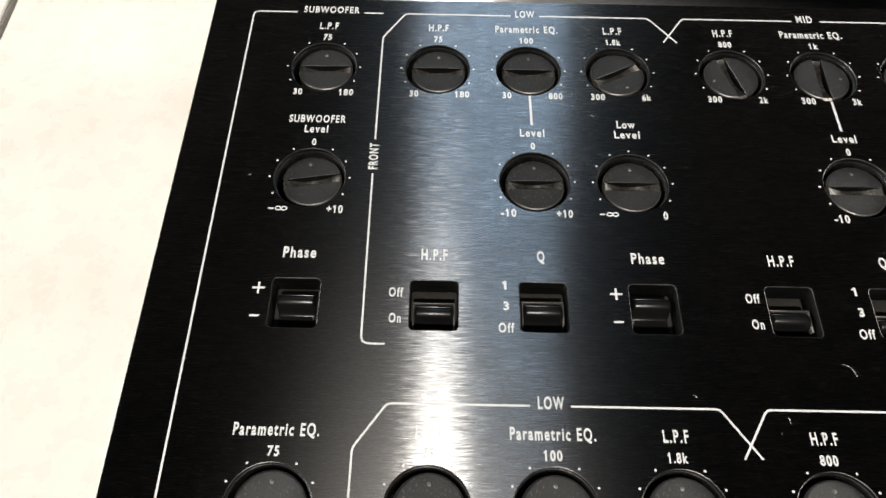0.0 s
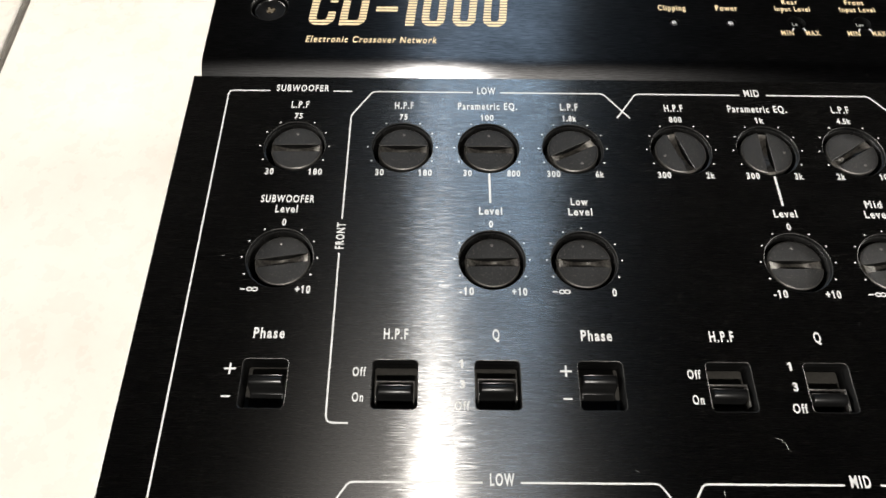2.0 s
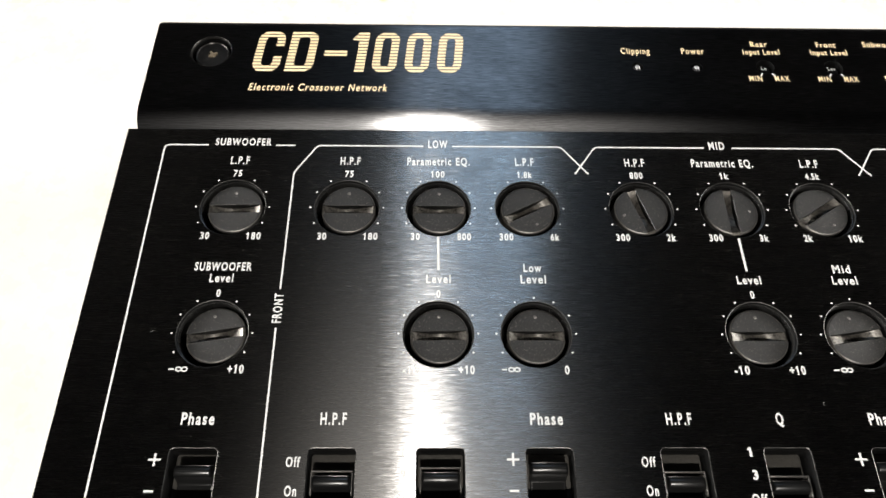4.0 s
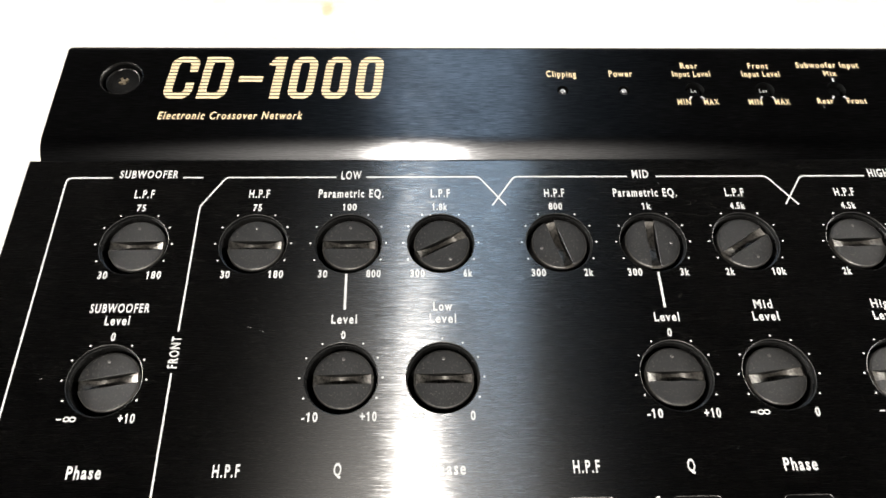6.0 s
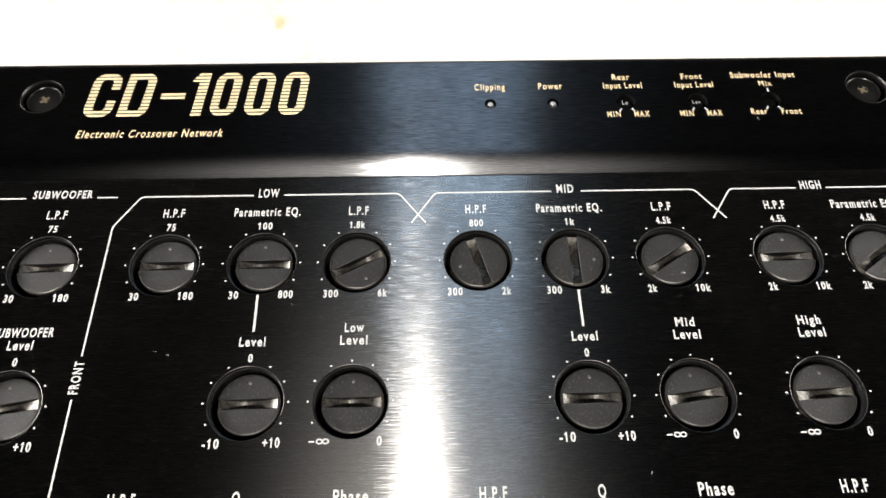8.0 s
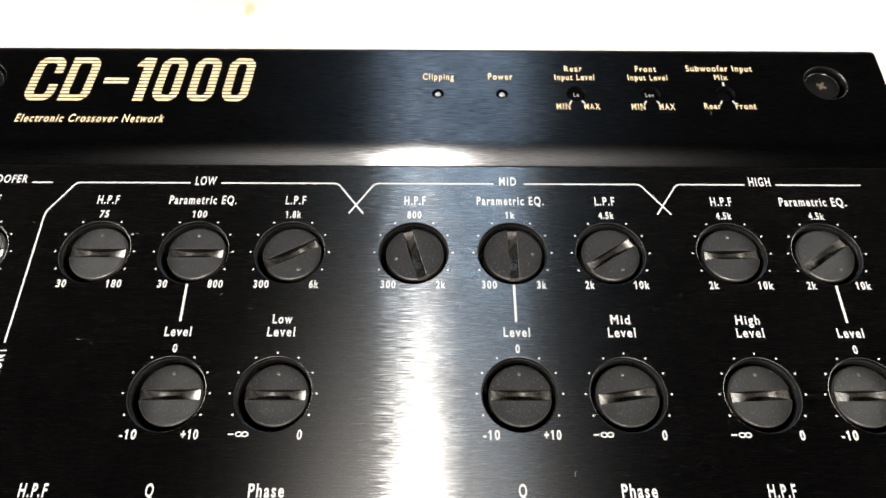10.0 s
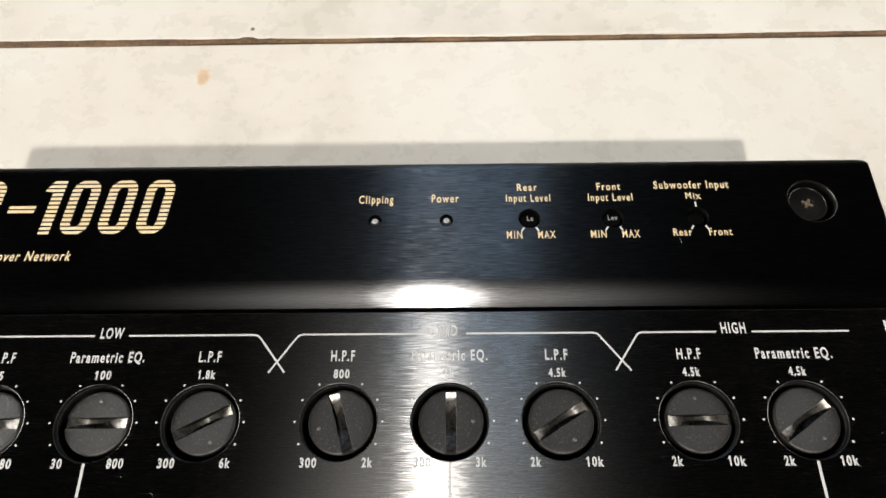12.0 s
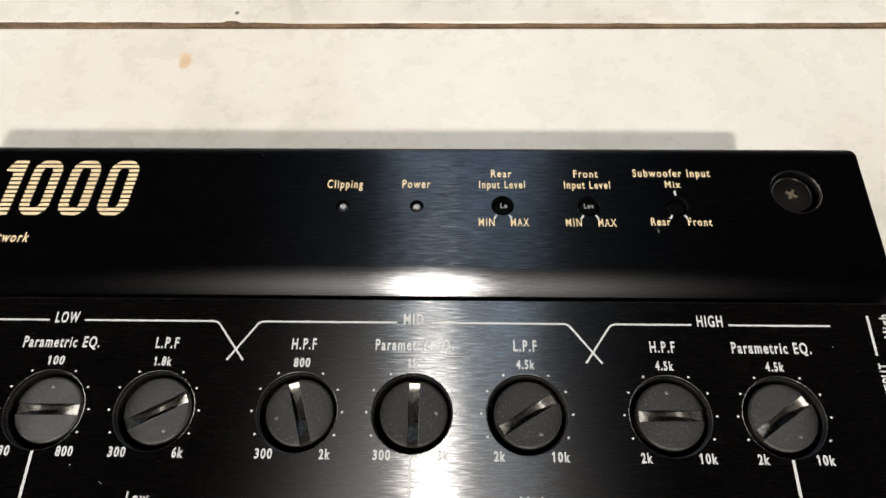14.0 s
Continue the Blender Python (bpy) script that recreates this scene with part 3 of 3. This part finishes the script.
def switch_meshes():
    w, h = SW_W / 2, SW_H / 2
    bm = bmesh.new()
    ring = rounded(-w, w, -h, h, 0.8)
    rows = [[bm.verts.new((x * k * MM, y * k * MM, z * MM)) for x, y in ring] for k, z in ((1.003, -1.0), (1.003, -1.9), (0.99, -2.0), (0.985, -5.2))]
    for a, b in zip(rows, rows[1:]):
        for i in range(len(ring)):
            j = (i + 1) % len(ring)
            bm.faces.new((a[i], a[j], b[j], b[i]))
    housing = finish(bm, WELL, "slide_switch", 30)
    bm = bmesh.new()
    box(bm, -w + 0.1, w - 0.1, -h + 0.1, h - 0.1, -5.2, -4.05, 0.1, 1)
    plate = finish(bm, DUSTY, "switch_plate", 30)
    # slider: a hood with a raised bar, sloping towards the near side
    bm = bmesh.new()
    prof = [(1.6, -4.0), (1.5, -1.3)]
    prof += [(0.55 + 0.95 * math.sin(radians(a)), -1.75 + 0.95 * math.cos(radians(a))) for a in (65, 45, 25, 8, -10, -28, -45, -62, -78)]
    prof += [(-0.45, -2.1), (-0.95, -3.5), (-1.3, -3.85), (-3.9, -3.95), (-3.9, -4.9)]
    xs = [-3.2, -3.05, -2.75, 2.75, 3.05, 3.2]
    drop = [0.45, 0.1, 0.0, 0.0, 0.1, 0.45]
    rows = [[bm.verts.new((x * MM, y * MM, (z - (d if z > -3.9 else 0)) * MM)) for y, z in prof] for x, d in zip(xs, drop)]
    for a, b in zip(rows, rows[1:]):
        for i in range(len(prof) - 1):
            bm.faces.new((a[i], a[i + 1], b[i + 1], b[i]))
    bm.faces.new(rows[0])
    bm.faces.new(rows[-1])
    slider = finish(bm, BUTTON, "slider", 50)
    bm = bmesh.new()
    for x0, x1, y0, y1 in ((-3.55, 3.55, 2.2, 2.45), (-3.55, -3.35, -1.6, 2.2), (3.35, 3.55, -1.6, 2.2)):
        box(bm, x0, x1, y0, y1, -4.0, -1.6, 0.06, 1)
    collar = finish(bm, EDGE, "slider_collar", 30)
    return housing, plate, slider, collar


def build_switches():
    housing, plate, slider, collar = switch_meshes()
    for x, f in zip(SWITCHES, SLIDES):
        sw = part("slide_switch", housing, None, unit, "black slide switch sunk in a square opening", at(x, SW_Y))
        part("switch_plate", plate, None, sw, "dusty dark plate", local=True)
        y = SW_H / 2 - f * SW_H
        part("slider", slider, None, sw, "glossy black slider", at(0, y), local=True)
        if f > 0.5:
            part("slider_collar", collar, None, sw, "thin bright frame", at(0, y), local=True)


def build_strip_fittings(strip):
    # screws in deep round recesses
    bm = bmesh.new()
    lathe(bm, [(4.57, -2.1), (4.57, -3.6), (0, -3.6)], 40)
    cup = finish(bm, WELL, "screw_cup", 30)
    bm = bmesh.new()
    lathe(bm, [(3.85, -3.6), (3.9, -1.5), (3.84, -1.2), (3.68, -1.06), (3.55, -1.08), (3.45, -1.18), (1.15, -1.12), (1.1, -1.24), (0.9, -1.9), (0, -2.0)], 40)
    head = finish(bm, STEEL, "screw", 35)
    bm = bmesh.new()
    for turn in (20, 110):
        c, s = math.cos(radians(turn)), math.sin(radians(turn))
        for side in (1, -1):
            pts = [(0.0, -0.36 * side), (side * 1.45, -0.2 * side), (side * 1.25, 0.27 * side), (0.0, 0.3 * side)]
            top = [bm.verts.new(((u * c - v * s) * MM, (u * s + v * c) * MM, (-1.15 + (0.0 if abs(u) > 1 else -0.03)) * MM)) for u, v in pts]
            low = [bm.verts.new(((u * c - v * s) * MM, (u * s + v * c) * MM, -1.7 * MM)) for u, v in pts]
            bm.faces.new(top)
            for i in range(4):
                bm.faces.new((top[i], top[(i + 1) % 4], low[(i + 1) % 4], low[i]))
    cross = finish(bm, RUST, "cross_recess")
    bm = bmesh.new()
    lathe(bm, [(4.72, -0.01), (4.62, 0.03), (4.5, -0.12), (4.47, -0.6)], 40)
    rim = finish(bm, STEEL, "recess_rim", 50)
    for (x, y, r), turn in zip(STRIP_HOLES[:2], (14, 40)):
        part("recess_rim", rim, None, strip, "", at(x, y))
        part("screw_cup", cup, None, unit, "", at(x, y))
        screw = part("screw", head, None, unit, "dark cross-head screw sunk in a round recess", at(x - (0.4 if x > 0 else 0.0), y, 0.1, turn))
        part("cross_recess", cross, None, screw, "worn brass-coloured cross recess", local=True)
    # indicator lights, unlit
    bm = bmesh.new()
    lathe(bm, [(1.32, -2.1), (1.32, -1.2), (1.02, -1.0), (0.95, -0.55), (0.75, -0.25), (0.4, -0.08), (0, -0.02)], 28)
    led = finish(bm, LENS, "indicator_light", 60)
    # pale faceted metal tip, added to imitate the sparkle on the lens
    bm = bmesh.new()
    lathe(bm, [(0.62, -0.20), (0.5, -0.02), (0.28, 0.08), (0, 0.1)], 7)
    glint = finish(bm, plain("pale_glint_metal", (0.55, 0.55, 0.56), 0.3, 0.6, 0.0, 900.0, 0.1, 1.0), "lens_tip", 8)
    for x, y, r in STRIP_HOLES[2:4]:
        lens = part("indicator_light", led, None, unit, "small unlit clear indicator light", at(x, y))
        part("lens_tip", glint, None, lens, "", local=True)
    # small trimmers down in their holes
    bm = bmesh.new()
    lathe(bm, [(2.12, -2.0), (2.12, -5.0), (1.75, -5.0), (1.75, -1.5), (1.55, -1.3), (0, -1.3)], 32)
    trim = finish(bm, WELL, "trimmer", 30)
    bm = bmesh.new()
    box(bm, -1.4, 1.4, -0.22, 0.22, -1.33, -1.27, 0.02, 1)
    notch = finish(bm, WELL, "trimmer_slot", 30)
    for (x, y, r), word in zip(STRIP_HOLES[4:], ("Le", "Lev", "")):
        t = part("trimmer", trim, None, unit, "black trimmer down in a small round hole", at(x, y))
        if word:
            write(word, x + 0.3, y + 0.25, 0.62 * len(word), 1.0, t, PRINT, -1.29, 0)
        else:
            part("trimmer_slot", notch, None, t, "", at(0, 0, 0, 60), local=True)


def build_print(plate):
    W = 0.33
    P = plate
    # the sections' outlines
    top, knee = -4.45, -11.4
    printed_line([(-96.4, -130), (-96.4, top - 0.9), (-96.15, top - 0.25), (-95.5, top), (-87.2, top)], W, P)
    printed_line([(-73.0, top), (-68.9, top)], W, P)
    for dy in (0.0, REAR + 0.15):
        if dy == 0.0:
            printed_line([(-68.6, -38.1), (-68.6, knee), (-64.2, top), (-41.8, top)], W, P)
        else:
            printed_line([(-68.5, -130), (-68.5, knee + dy), (-63.6, top + dy), (-41.4, top + dy)], W, P)
        s = 0.6 if dy else 0.0
        end = -11.4 if dy == 0 else -12.1
        printed_line([(-35.7 + s, top + dy), (-12.6 + s, top + dy), (-7.3 + s, end + dy)], W, P)
        printed_line([(-10.1 + s, end + dy), (-5.3 + s, top + dy), (18.2 + s, top + dy)], W, P, z=0.006)
        printed_line([(24.2 + s, top + dy), (47.2 + s, top + dy), (52.5 + s, end + dy)], W, P)
        printed_line([(49.8 + s, end + dy), (54.5 + s, top + dy), (68.1 + s, top + dy)], W, P, z=0.006)
        printed_line([(74.3 + s, top + dy), (91.3 + s, top + dy)], W, P)
        write("LOW", -38.75 + s, top - 0.45 + dy, 4.1, 1.9, P)
        write("MID", 21.0 + s, top - 0.35 + dy, 3.4, 1.9, P)
        write("HIGH", 71.2 + s, top - 0.25 + dy, 4.3, 1.9, P)
    printed_line([(-68.6, -46.0), (-68.4, -78.4), (-68.1, -79.2), (-67.3, -79.5), (-64.5, -79.5)], W, P)
    write("FRONT", -67.85, -42.05, 6.0, 1.6, P, turn=90)
    write("SUBWOOFER", -79.95, -4.5, 11.8, 1.75, P)
    printed_line([(97.9, -2.5), (97.8, -9.6)], 0.4, P)
    write("OUTPUT", 99.1, -14.6, 7.4, 1.5, P, turn=90)
    write("High", 101.4, -4.4, 4.2, 1.5, P, turn=90)
    # short links from a frequency knob to its level
    for x in (COLS[2], COLS[5], COLS[8]):
        printed_line([(x - 0.05, -26.6), (x, -34.0)], 0.45, P)

    def number(s, cx, y, h=1.45):
        write(s, cx, y, {1: 0.85, 2: 1.75, 3: 2.75, 4: 3.0}[len(s)] * (0.95 if "1" in s else 1.0), h, P, bold=0.034)

    def heads(x, y, title, top_no, left, right, w):
        write(title, x + 0.05, y + 10.55, w, 1.85, P)
        number(top_no, x, y + 7.5)
        if left:
            number(left, x - 4.55, y - 7.4)
            number(right, x + 5.1, y - 7.4)

    LPF, HPF, PEQ = ("L.P.F", 3.9), ("H.P.F", 4.15), ("Parametric EQ.", 13.1)
    for x, (title, w), no, a, b in zip(COLS, (LPF, HPF, PEQ, LPF, HPF, PEQ, LPF, HPF, PEQ), ("75", "75", "100", "1.8k", "800", "1k", "4.5k", "4.5k", "4.5k"),
                                       ("30", "30", "30", "300", "300", "300", "2k", "2k", "2k"), ("180", "180", "800", "6k", "2k", "3k", "10k", "10k", "10k")):
        heads(x, ROW1, title, no, a, b, w)
    for (x, *_), (title, w), no in zip(KNOBS[16:], (PEQ, HPF, PEQ, LPF, HPF, PEQ), ("75", "75", "100", "1.8k", "800", "1k")):
        heads(x, ROW3 + 0.0, title, no, "", "", w)
    # levels
    write("SUBWOOFER", COLS[0] + 0.1, -34.25, 10.9, 1.7, P)
    write("Level", COLS[0] + 0.1, -36.7, 4.5, 1.7, P)
    for x, word in ((COLS[3], "Low"), (COLS[6], "Mid"), (COLS[7], "High")):
        write(word, x + 0.15, -34.3, 3.5 if word != "High" else 4.3, 1.7, P)
        write("Level", x + 0.15, -36.75, 4.9, 1.7, P)
    for x in (COLS[2], COLS[5], COLS[8]):
        write("Level", x, -36.75, 4.7, 1.7, P)
    for x in (COLS[0], COLS[2], COLS[5], COLS[8]):
        write("0", x, -39.75, 0.8, 1.45, P, bold=0.034)

    def infinity(x, y):
        bm = bmesh.new()
        for sx in (-0.52, 0.52):
            n = 14
            outer = [bm.verts.new(((x + sx + 0.62 * math.cos(2 * math.pi * i / n)) * MM, (y + 0.5 * math.sin(2 * math.pi * i / n)) * MM, 0.03 * MM)) for i in range(n)]
            inner = [bm.verts.new(((x + sx + 0.34 * math.cos(2 * math.pi * i / n)) * MM, (y + 0.24 * math.sin(2 * math.pi * i / n)) * MM, 0.031 * MM)) for i in range(n)]
            for i in range(n):
                bm.faces.new((outer[i], outer[(i + 1) % n], inner[(i + 1) % n], inner[i]))
        box(bm, x - 2.3, x - 1.35, y - 0.14, y + 0.14, 0.0, 0.03)
        part("lettering", bm, PRINT, P, smooth=None)

    for x in (COLS[0], COLS[3], COLS[6], COLS[7]):
        infinity(x - 4.4, -54.0)
    for x in (COLS[2], COLS[5], COLS[8]):
        write("-10", x - 5.05, -54.8, 2.8, 1.5, P, bold=0.034)
        write("+10", x + 5.05, -54.8, 2.9, 1.5, P, bold=0.034)
    write("+10", COLS[0] + 5.2, -54.7, 2.9, 1.5, P, bold=0.034)
    for x in (COLS[3], COLS[6], COLS[7]):
        write("0", x + 5.1, -54.8, 0.85, 1.5, P, bold=0.034)
        write(".", x, -39.95, 0.36, 1.6, P, bold=0.026, name="scale_dot")
    # switches
    for x, word in zip(SWITCHES, ("Phase", "H.P.F", "Q", "Phase", "H.P.F", "Q", "Phase", "H.P.F", "Q")):
        write(word, x - 0.1, -63.9, {"Phase": 5.7, "H.P.F": 4.5, "Q": 1.3}[word], 2.0, P)
        if word == "Phase":
            bm = bmesh.new()
            box(bm, x - 7.3, x - 5.2, -70.0, -69.65, 0, 0.03)
            box(bm, x - 6.43, x - 6.07, -70.9, -68.75, 0, 0.031)
            part("lettering", bm, PRINT, P, smooth=None)
            bm = bmesh.new()
            box(bm, x - 7.1, x - 5.5, -75.1, -74.75, 0, 0.03)
            part("lettering", bm, PRINT, P, smooth=None)
        elif word == "Q":
            write("1", x - 6.4, -69.3, 0.42, 1.45, P, bold=0.034)
            write("3", x - 6.35, -73.1, 0.9, 1.45, P, bold=0.034)
            write("Off", x - 6.4, -77.1, 2.6, 1.6, P)
        else:
            write("Off", x - 6.4, -71.0, 2.4, 1.6, P)
            write("On", x - 6.4, -75.7, 2.0, 1.6, P)


def build_logo(strip):
    """Large gold letters made of thin level bars."""
    y0, h, bars, lean = 16.15, 12.4, 13, 0.085
    pitch = h / bars

    def hull(v, w, r, left_square=False):
        """Half-open span of a rounded block at height v."""
        d = max(0.0, r - v, v - (h - r))
        cut = r - math.sqrt(max(0.0, r * r - d * d))
        return (0.0 if left_square else cut), w - cut

    def glyph(kind, v, w):
        st, r = 1.8, 2.6
        if kind == "-":
            return [(0, w)] if 5.2 < v < 7.0 else []
        if kind == "1":
            out = [(w - 2.15, w)]
            if v > h - 2.6:
                out = [(max(0.0, (w - 2.4) * (1 - (h - v) / 2.1)), w)]
            return out
        a, b = hull(v, w, r, kind == "D")
        if v < st or v > h - st:
            return [(a, b)]
        ir = 1.0
        d = max(0.0, ir - (v - st), (v - st) - (h - 2 * st - ir))
        cut = ir - math.sqrt(max(0.0, ir * ir - d * d))
        ia, ib = st + (cut if kind != "D" else cut * 0.6), w - st - cut
        if ia >= ib:
            return [(a, b)]
        if kind == "C" and 4.4 < v < 7.9:
            return [(a, ia)]
        return [(a, ia), (ib, b)]

    for kind, x, w in (("C", -81.1, 6.2), ("D", -73.6, 6.3), ("-", -65.3, 5.2), ("1", -59.3, 3.7), ("0", -54.0, 5.6), ("0", -46.6, 5.6), ("0", -39.2, 5.6)):
        bm = bmesh.new()
        for i in range(bars):
            lo, hi = i * pitch + 0.17, (i + 1) * pitch - 0.17
            mid = (lo + hi) / 2
            for a, b in glyph(kind, mid, w):
                left, right = [], []
                for v in np.linspace(lo, hi, 5):
                    side = glyph(kind, float(v), w)
                    pair = min(side, key=lambda p: abs(p[0] - a) + abs(p[1] - b)) if side else (a, b)
                    if abs(pair[0] - a) + abs(pair[1] - b) > 2.2:
                        pair = (a, b)
                    left.append(((x + pair[0] + lean * v) * MM, (y0 + v) * MM))
                    right.append(((x + pair[1] + lean * v) * MM, (y0 + v) * MM))
                ring = left[::-1] + right
                vs = [bm.verts.new((*p, 0.03 * MM)) for p in ring]
                lo_v = [bm.verts.new((*p, 0)) for p in ring]
                bm.faces.new(vs)
                for k in range(len(vs)):
                    m = (k + 1) % len(vs)
                    bm.faces.new((vs[k], vs[m], lo_v[m], lo_v[k]))
        part("striped_letter", bm, GOLD, strip, "gold letter of thin level bars", smooth=None)


def build_strip_print(strip):
    S = strip
    write("Electronic Crossover Network", -65.5, 10.65, 30.8, 1.95, S, GOLD, lean=0.12)
    write("Clipping", 7.15, 22.5, 6.7, 1.75, S, GOLD)
    write("Power", 20.6, 22.6, 5.3, 1.75, S, GOLD)
    for x, a in ((36.6, "Rear"), (52.5, "Front")):
        write(a, x, 25.05, 3.9 if a == "Rear" else 4.6, 1.6, S, GOLD)
        write("Input Level", x + 0.1, 22.6, 8.6, 1.6, S, GOLD)
        write("MIN", x - 2.9, 14.5, 2.9, 1.6, S, GOLD)
        write("MAX", x + 3.2, 14.5, 3.3, 1.6, S, GOLD)
    write("Subwoofer Input", 68.6, 25.25, 14.5, 1.65, S, GOLD)
    write("Mix", 68.6, 22.85, 2.9, 1.45, S, GOLD)
    write("Rear", 65.4, 14.8, 3.5, 1.55, S, GOLD)
    write("Front", 72.5, 14.8, 4.3, 1.55, S, GOLD)
    for x, y, r in STRIP_HOLES[4:]:
        printed_line([(x - 1.1, y - 1.95), (x - 1.6, y - 2.75)], 0.36, S, mat=PRINT)
        printed_line([(x + 1.15, y - 1.95), (x + 1.65, y - 2.75)], 0.36, S, mat=PRINT)
    x, y, r = STRIP_HOLES[6]
    printed_line([(x, y + 2.2), (x, y + 3.3)], 0.36, S, mat=PRINT)


build_body()
faceplate = build_faceplate()
top_strip = build_strip()
build_knobs(faceplate)
build_switches()
build_strip_fittings(top_strip)
build_print(faceplate)
build_logo(top_strip)
build_strip_print(top_strip)


# ---- dust on the faceplate ----
def build_dust():
    rnd = random.Random(5)
    bm = bmesh.new()
    for _ in range(70):
        x, y = rnd.uniform(-100, 100), rnd.uniform(-110, 30)
        if any((x - k[0]) ** 2 + (y - k[1]) ** 2 < 60 for k in KNOBS) or -1 < y < 7 or -78 < y < -67:
            continue
        r = rnd.uniform(0.04, 0.10)
        vs = [bm.verts.new(((x + r * rnd.uniform(0.5, 1.3) * math.cos(i * 1.2566)) * MM, (y + r * rnd.uniform(0.5, 1.3) * math.sin(i * 1.2566)) * MM, 0.03 * MM)) for i in range(5)]
        top = bm.verts.new((x * MM, y * MM, 0.08 * MM))
        for i in range(5):
            bm.faces.new((vs[i], vs[(i + 1) % 5], top))
    # hairs and short scratches
    for run in (((-15.8, -87.15), (-15.4, -87.25), (-15.1, -87.5)), ((9.0, -81.5), (9.9, -81.8), (10.6, -82.6), (10.9, -83.6)),
                ((-1.4, -91.5), (-1.5, -90.3)), ((-3.2, -92.8), (-3.0, -93.0)), ((-56.2, -37.3), (-55.5, -37.5)),
                ((-53.8, -38.0), (-53.3, -38.2), (-53.2, -38.5)), ((29.4, -60.5), (29.6, -59.8)), ((64.6, 14.2), (64.8, 13.7), (64.7, 13.2)),
                ((-10.6, -43.3), (-10.2, -43.4)), ((-91.4, -46.9), (-90.9, -46.7)), ((-26.9, -31.1), (-26.4, -31.6))):
        rows = []
        for k, p in enumerate(run):
            q = run[min(k + 1, len(run) - 1)] if k < len(run) - 1 else p
            o = run[k - 1] if k else p
            t = Vector((q[0] - o[0], q[1] - o[1])).normalized() * 0.03
            rows.append([bm.verts.new(((p[0] + u * t.y) * MM, (p[1] - u * t.x) * MM, z * MM)) for u, z in ((1, 0.02), (0, 0.08), (-1, 0.02))])
        for a, b in zip(rows, rows[1:]):
            for i in range(2):
                bm.faces.new((a[i], a[i + 1], b[i + 1], b[i]))
    tagged(new("dust", finish(bm, DUST, "dust")), "pale dust specks on the black faceplate", "dust", kind="stuff")


build_dust()


# ---- floor: grout bed and tiles ----
def build_floor():
    bm = bmesh.new()
    box(bm, -1850, 1850, -2100, 1850, FLOOR * 1000 - 60, FLOOR * 1000 - 1.4)
    floor = tagged(new("floor", finish(bm, GROUT, "floor")), "cream glazed floor tiles with dark brown joints", "floor", kind="structure")
    pitch, gap = 600.0, 2.2
    rnd = random.Random(3)
    bm = bmesh.new()
    s = (pitch - gap) / 2
    box(bm, -s, s, -s, s, -9.0, 0.0, 0.9, 3)
    tile = finish(bm, TILE, "tile", 30)
    for i in range(-3, 4):
        for j in range(-4, 4):
            cx, cy = -197.0 + pitch * (i + 0.5), 119.2 + pitch * (j - 0.5)
            if abs(cx) - s > 1750 or cy - s > 1750 or cy + s < -2000:
                continue
            part("tile", tile, None, floor, "", at(cx, cy, FLOOR * 1000 + rnd.uniform(-0.15, 0.0)))
    return floor


floor_bed = build_floor()


def build_grout():
    """Old grout that has crumbled out of the joints over the tiles' edges."""
    rnd = random.Random(11)

    def seam(a, b, steps, along_x):
        bm = bmesh.new()
        rows = []
        wide = [1.0, 1.0]
        for i in range(steps + 1):
            u = a + (b - a) * i / steps
            for k in (0, 1):
                wide[k] = min(1.9, max(0.75, wide[k] + rnd.uniform(-0.16, 0.16)))
            lump = 1.4 * math.exp(-((u + 45.0) / 2.2) ** 4) if along_x else 0.0
            ys = (-wide[0] * 0.85, -wide[0] * 0.4, 0.1, wide[1] * 0.4, wide[1] * 0.85 + lump)
            zs = (-0.35, 0.06 + rnd.uniform(0, 0.06), 0.12 + rnd.uniform(-0.08, 0.1), 0.06 + rnd.uniform(0, 0.06), -0.35)
            mid = 119.2 if along_x else -197.0
            rows.append([bm.verts.new(((u if along_x else mid + y) * MM, (mid + y if along_x else u) * MM, FLOOR + z * MM)) for y, z in zip(ys, zs)])
        for r, q in zip(rows, rows[1:]):
            for k in range(4):
                bm.faces.new((r[k], r[k + 1], q[k + 1], q[k]))
        if along_x:
            return part("grout_seam", bm, GROUT, floor_bed, "crumbled dark brown grout", smooth=60)
        return part("grout_seam", bm, GREY_GROUT, floor_bed, "dark grey grout", smooth=60)

    seam(-420, 420, 560, True)
    seam(-300, 330, 300, False)


build_grout()
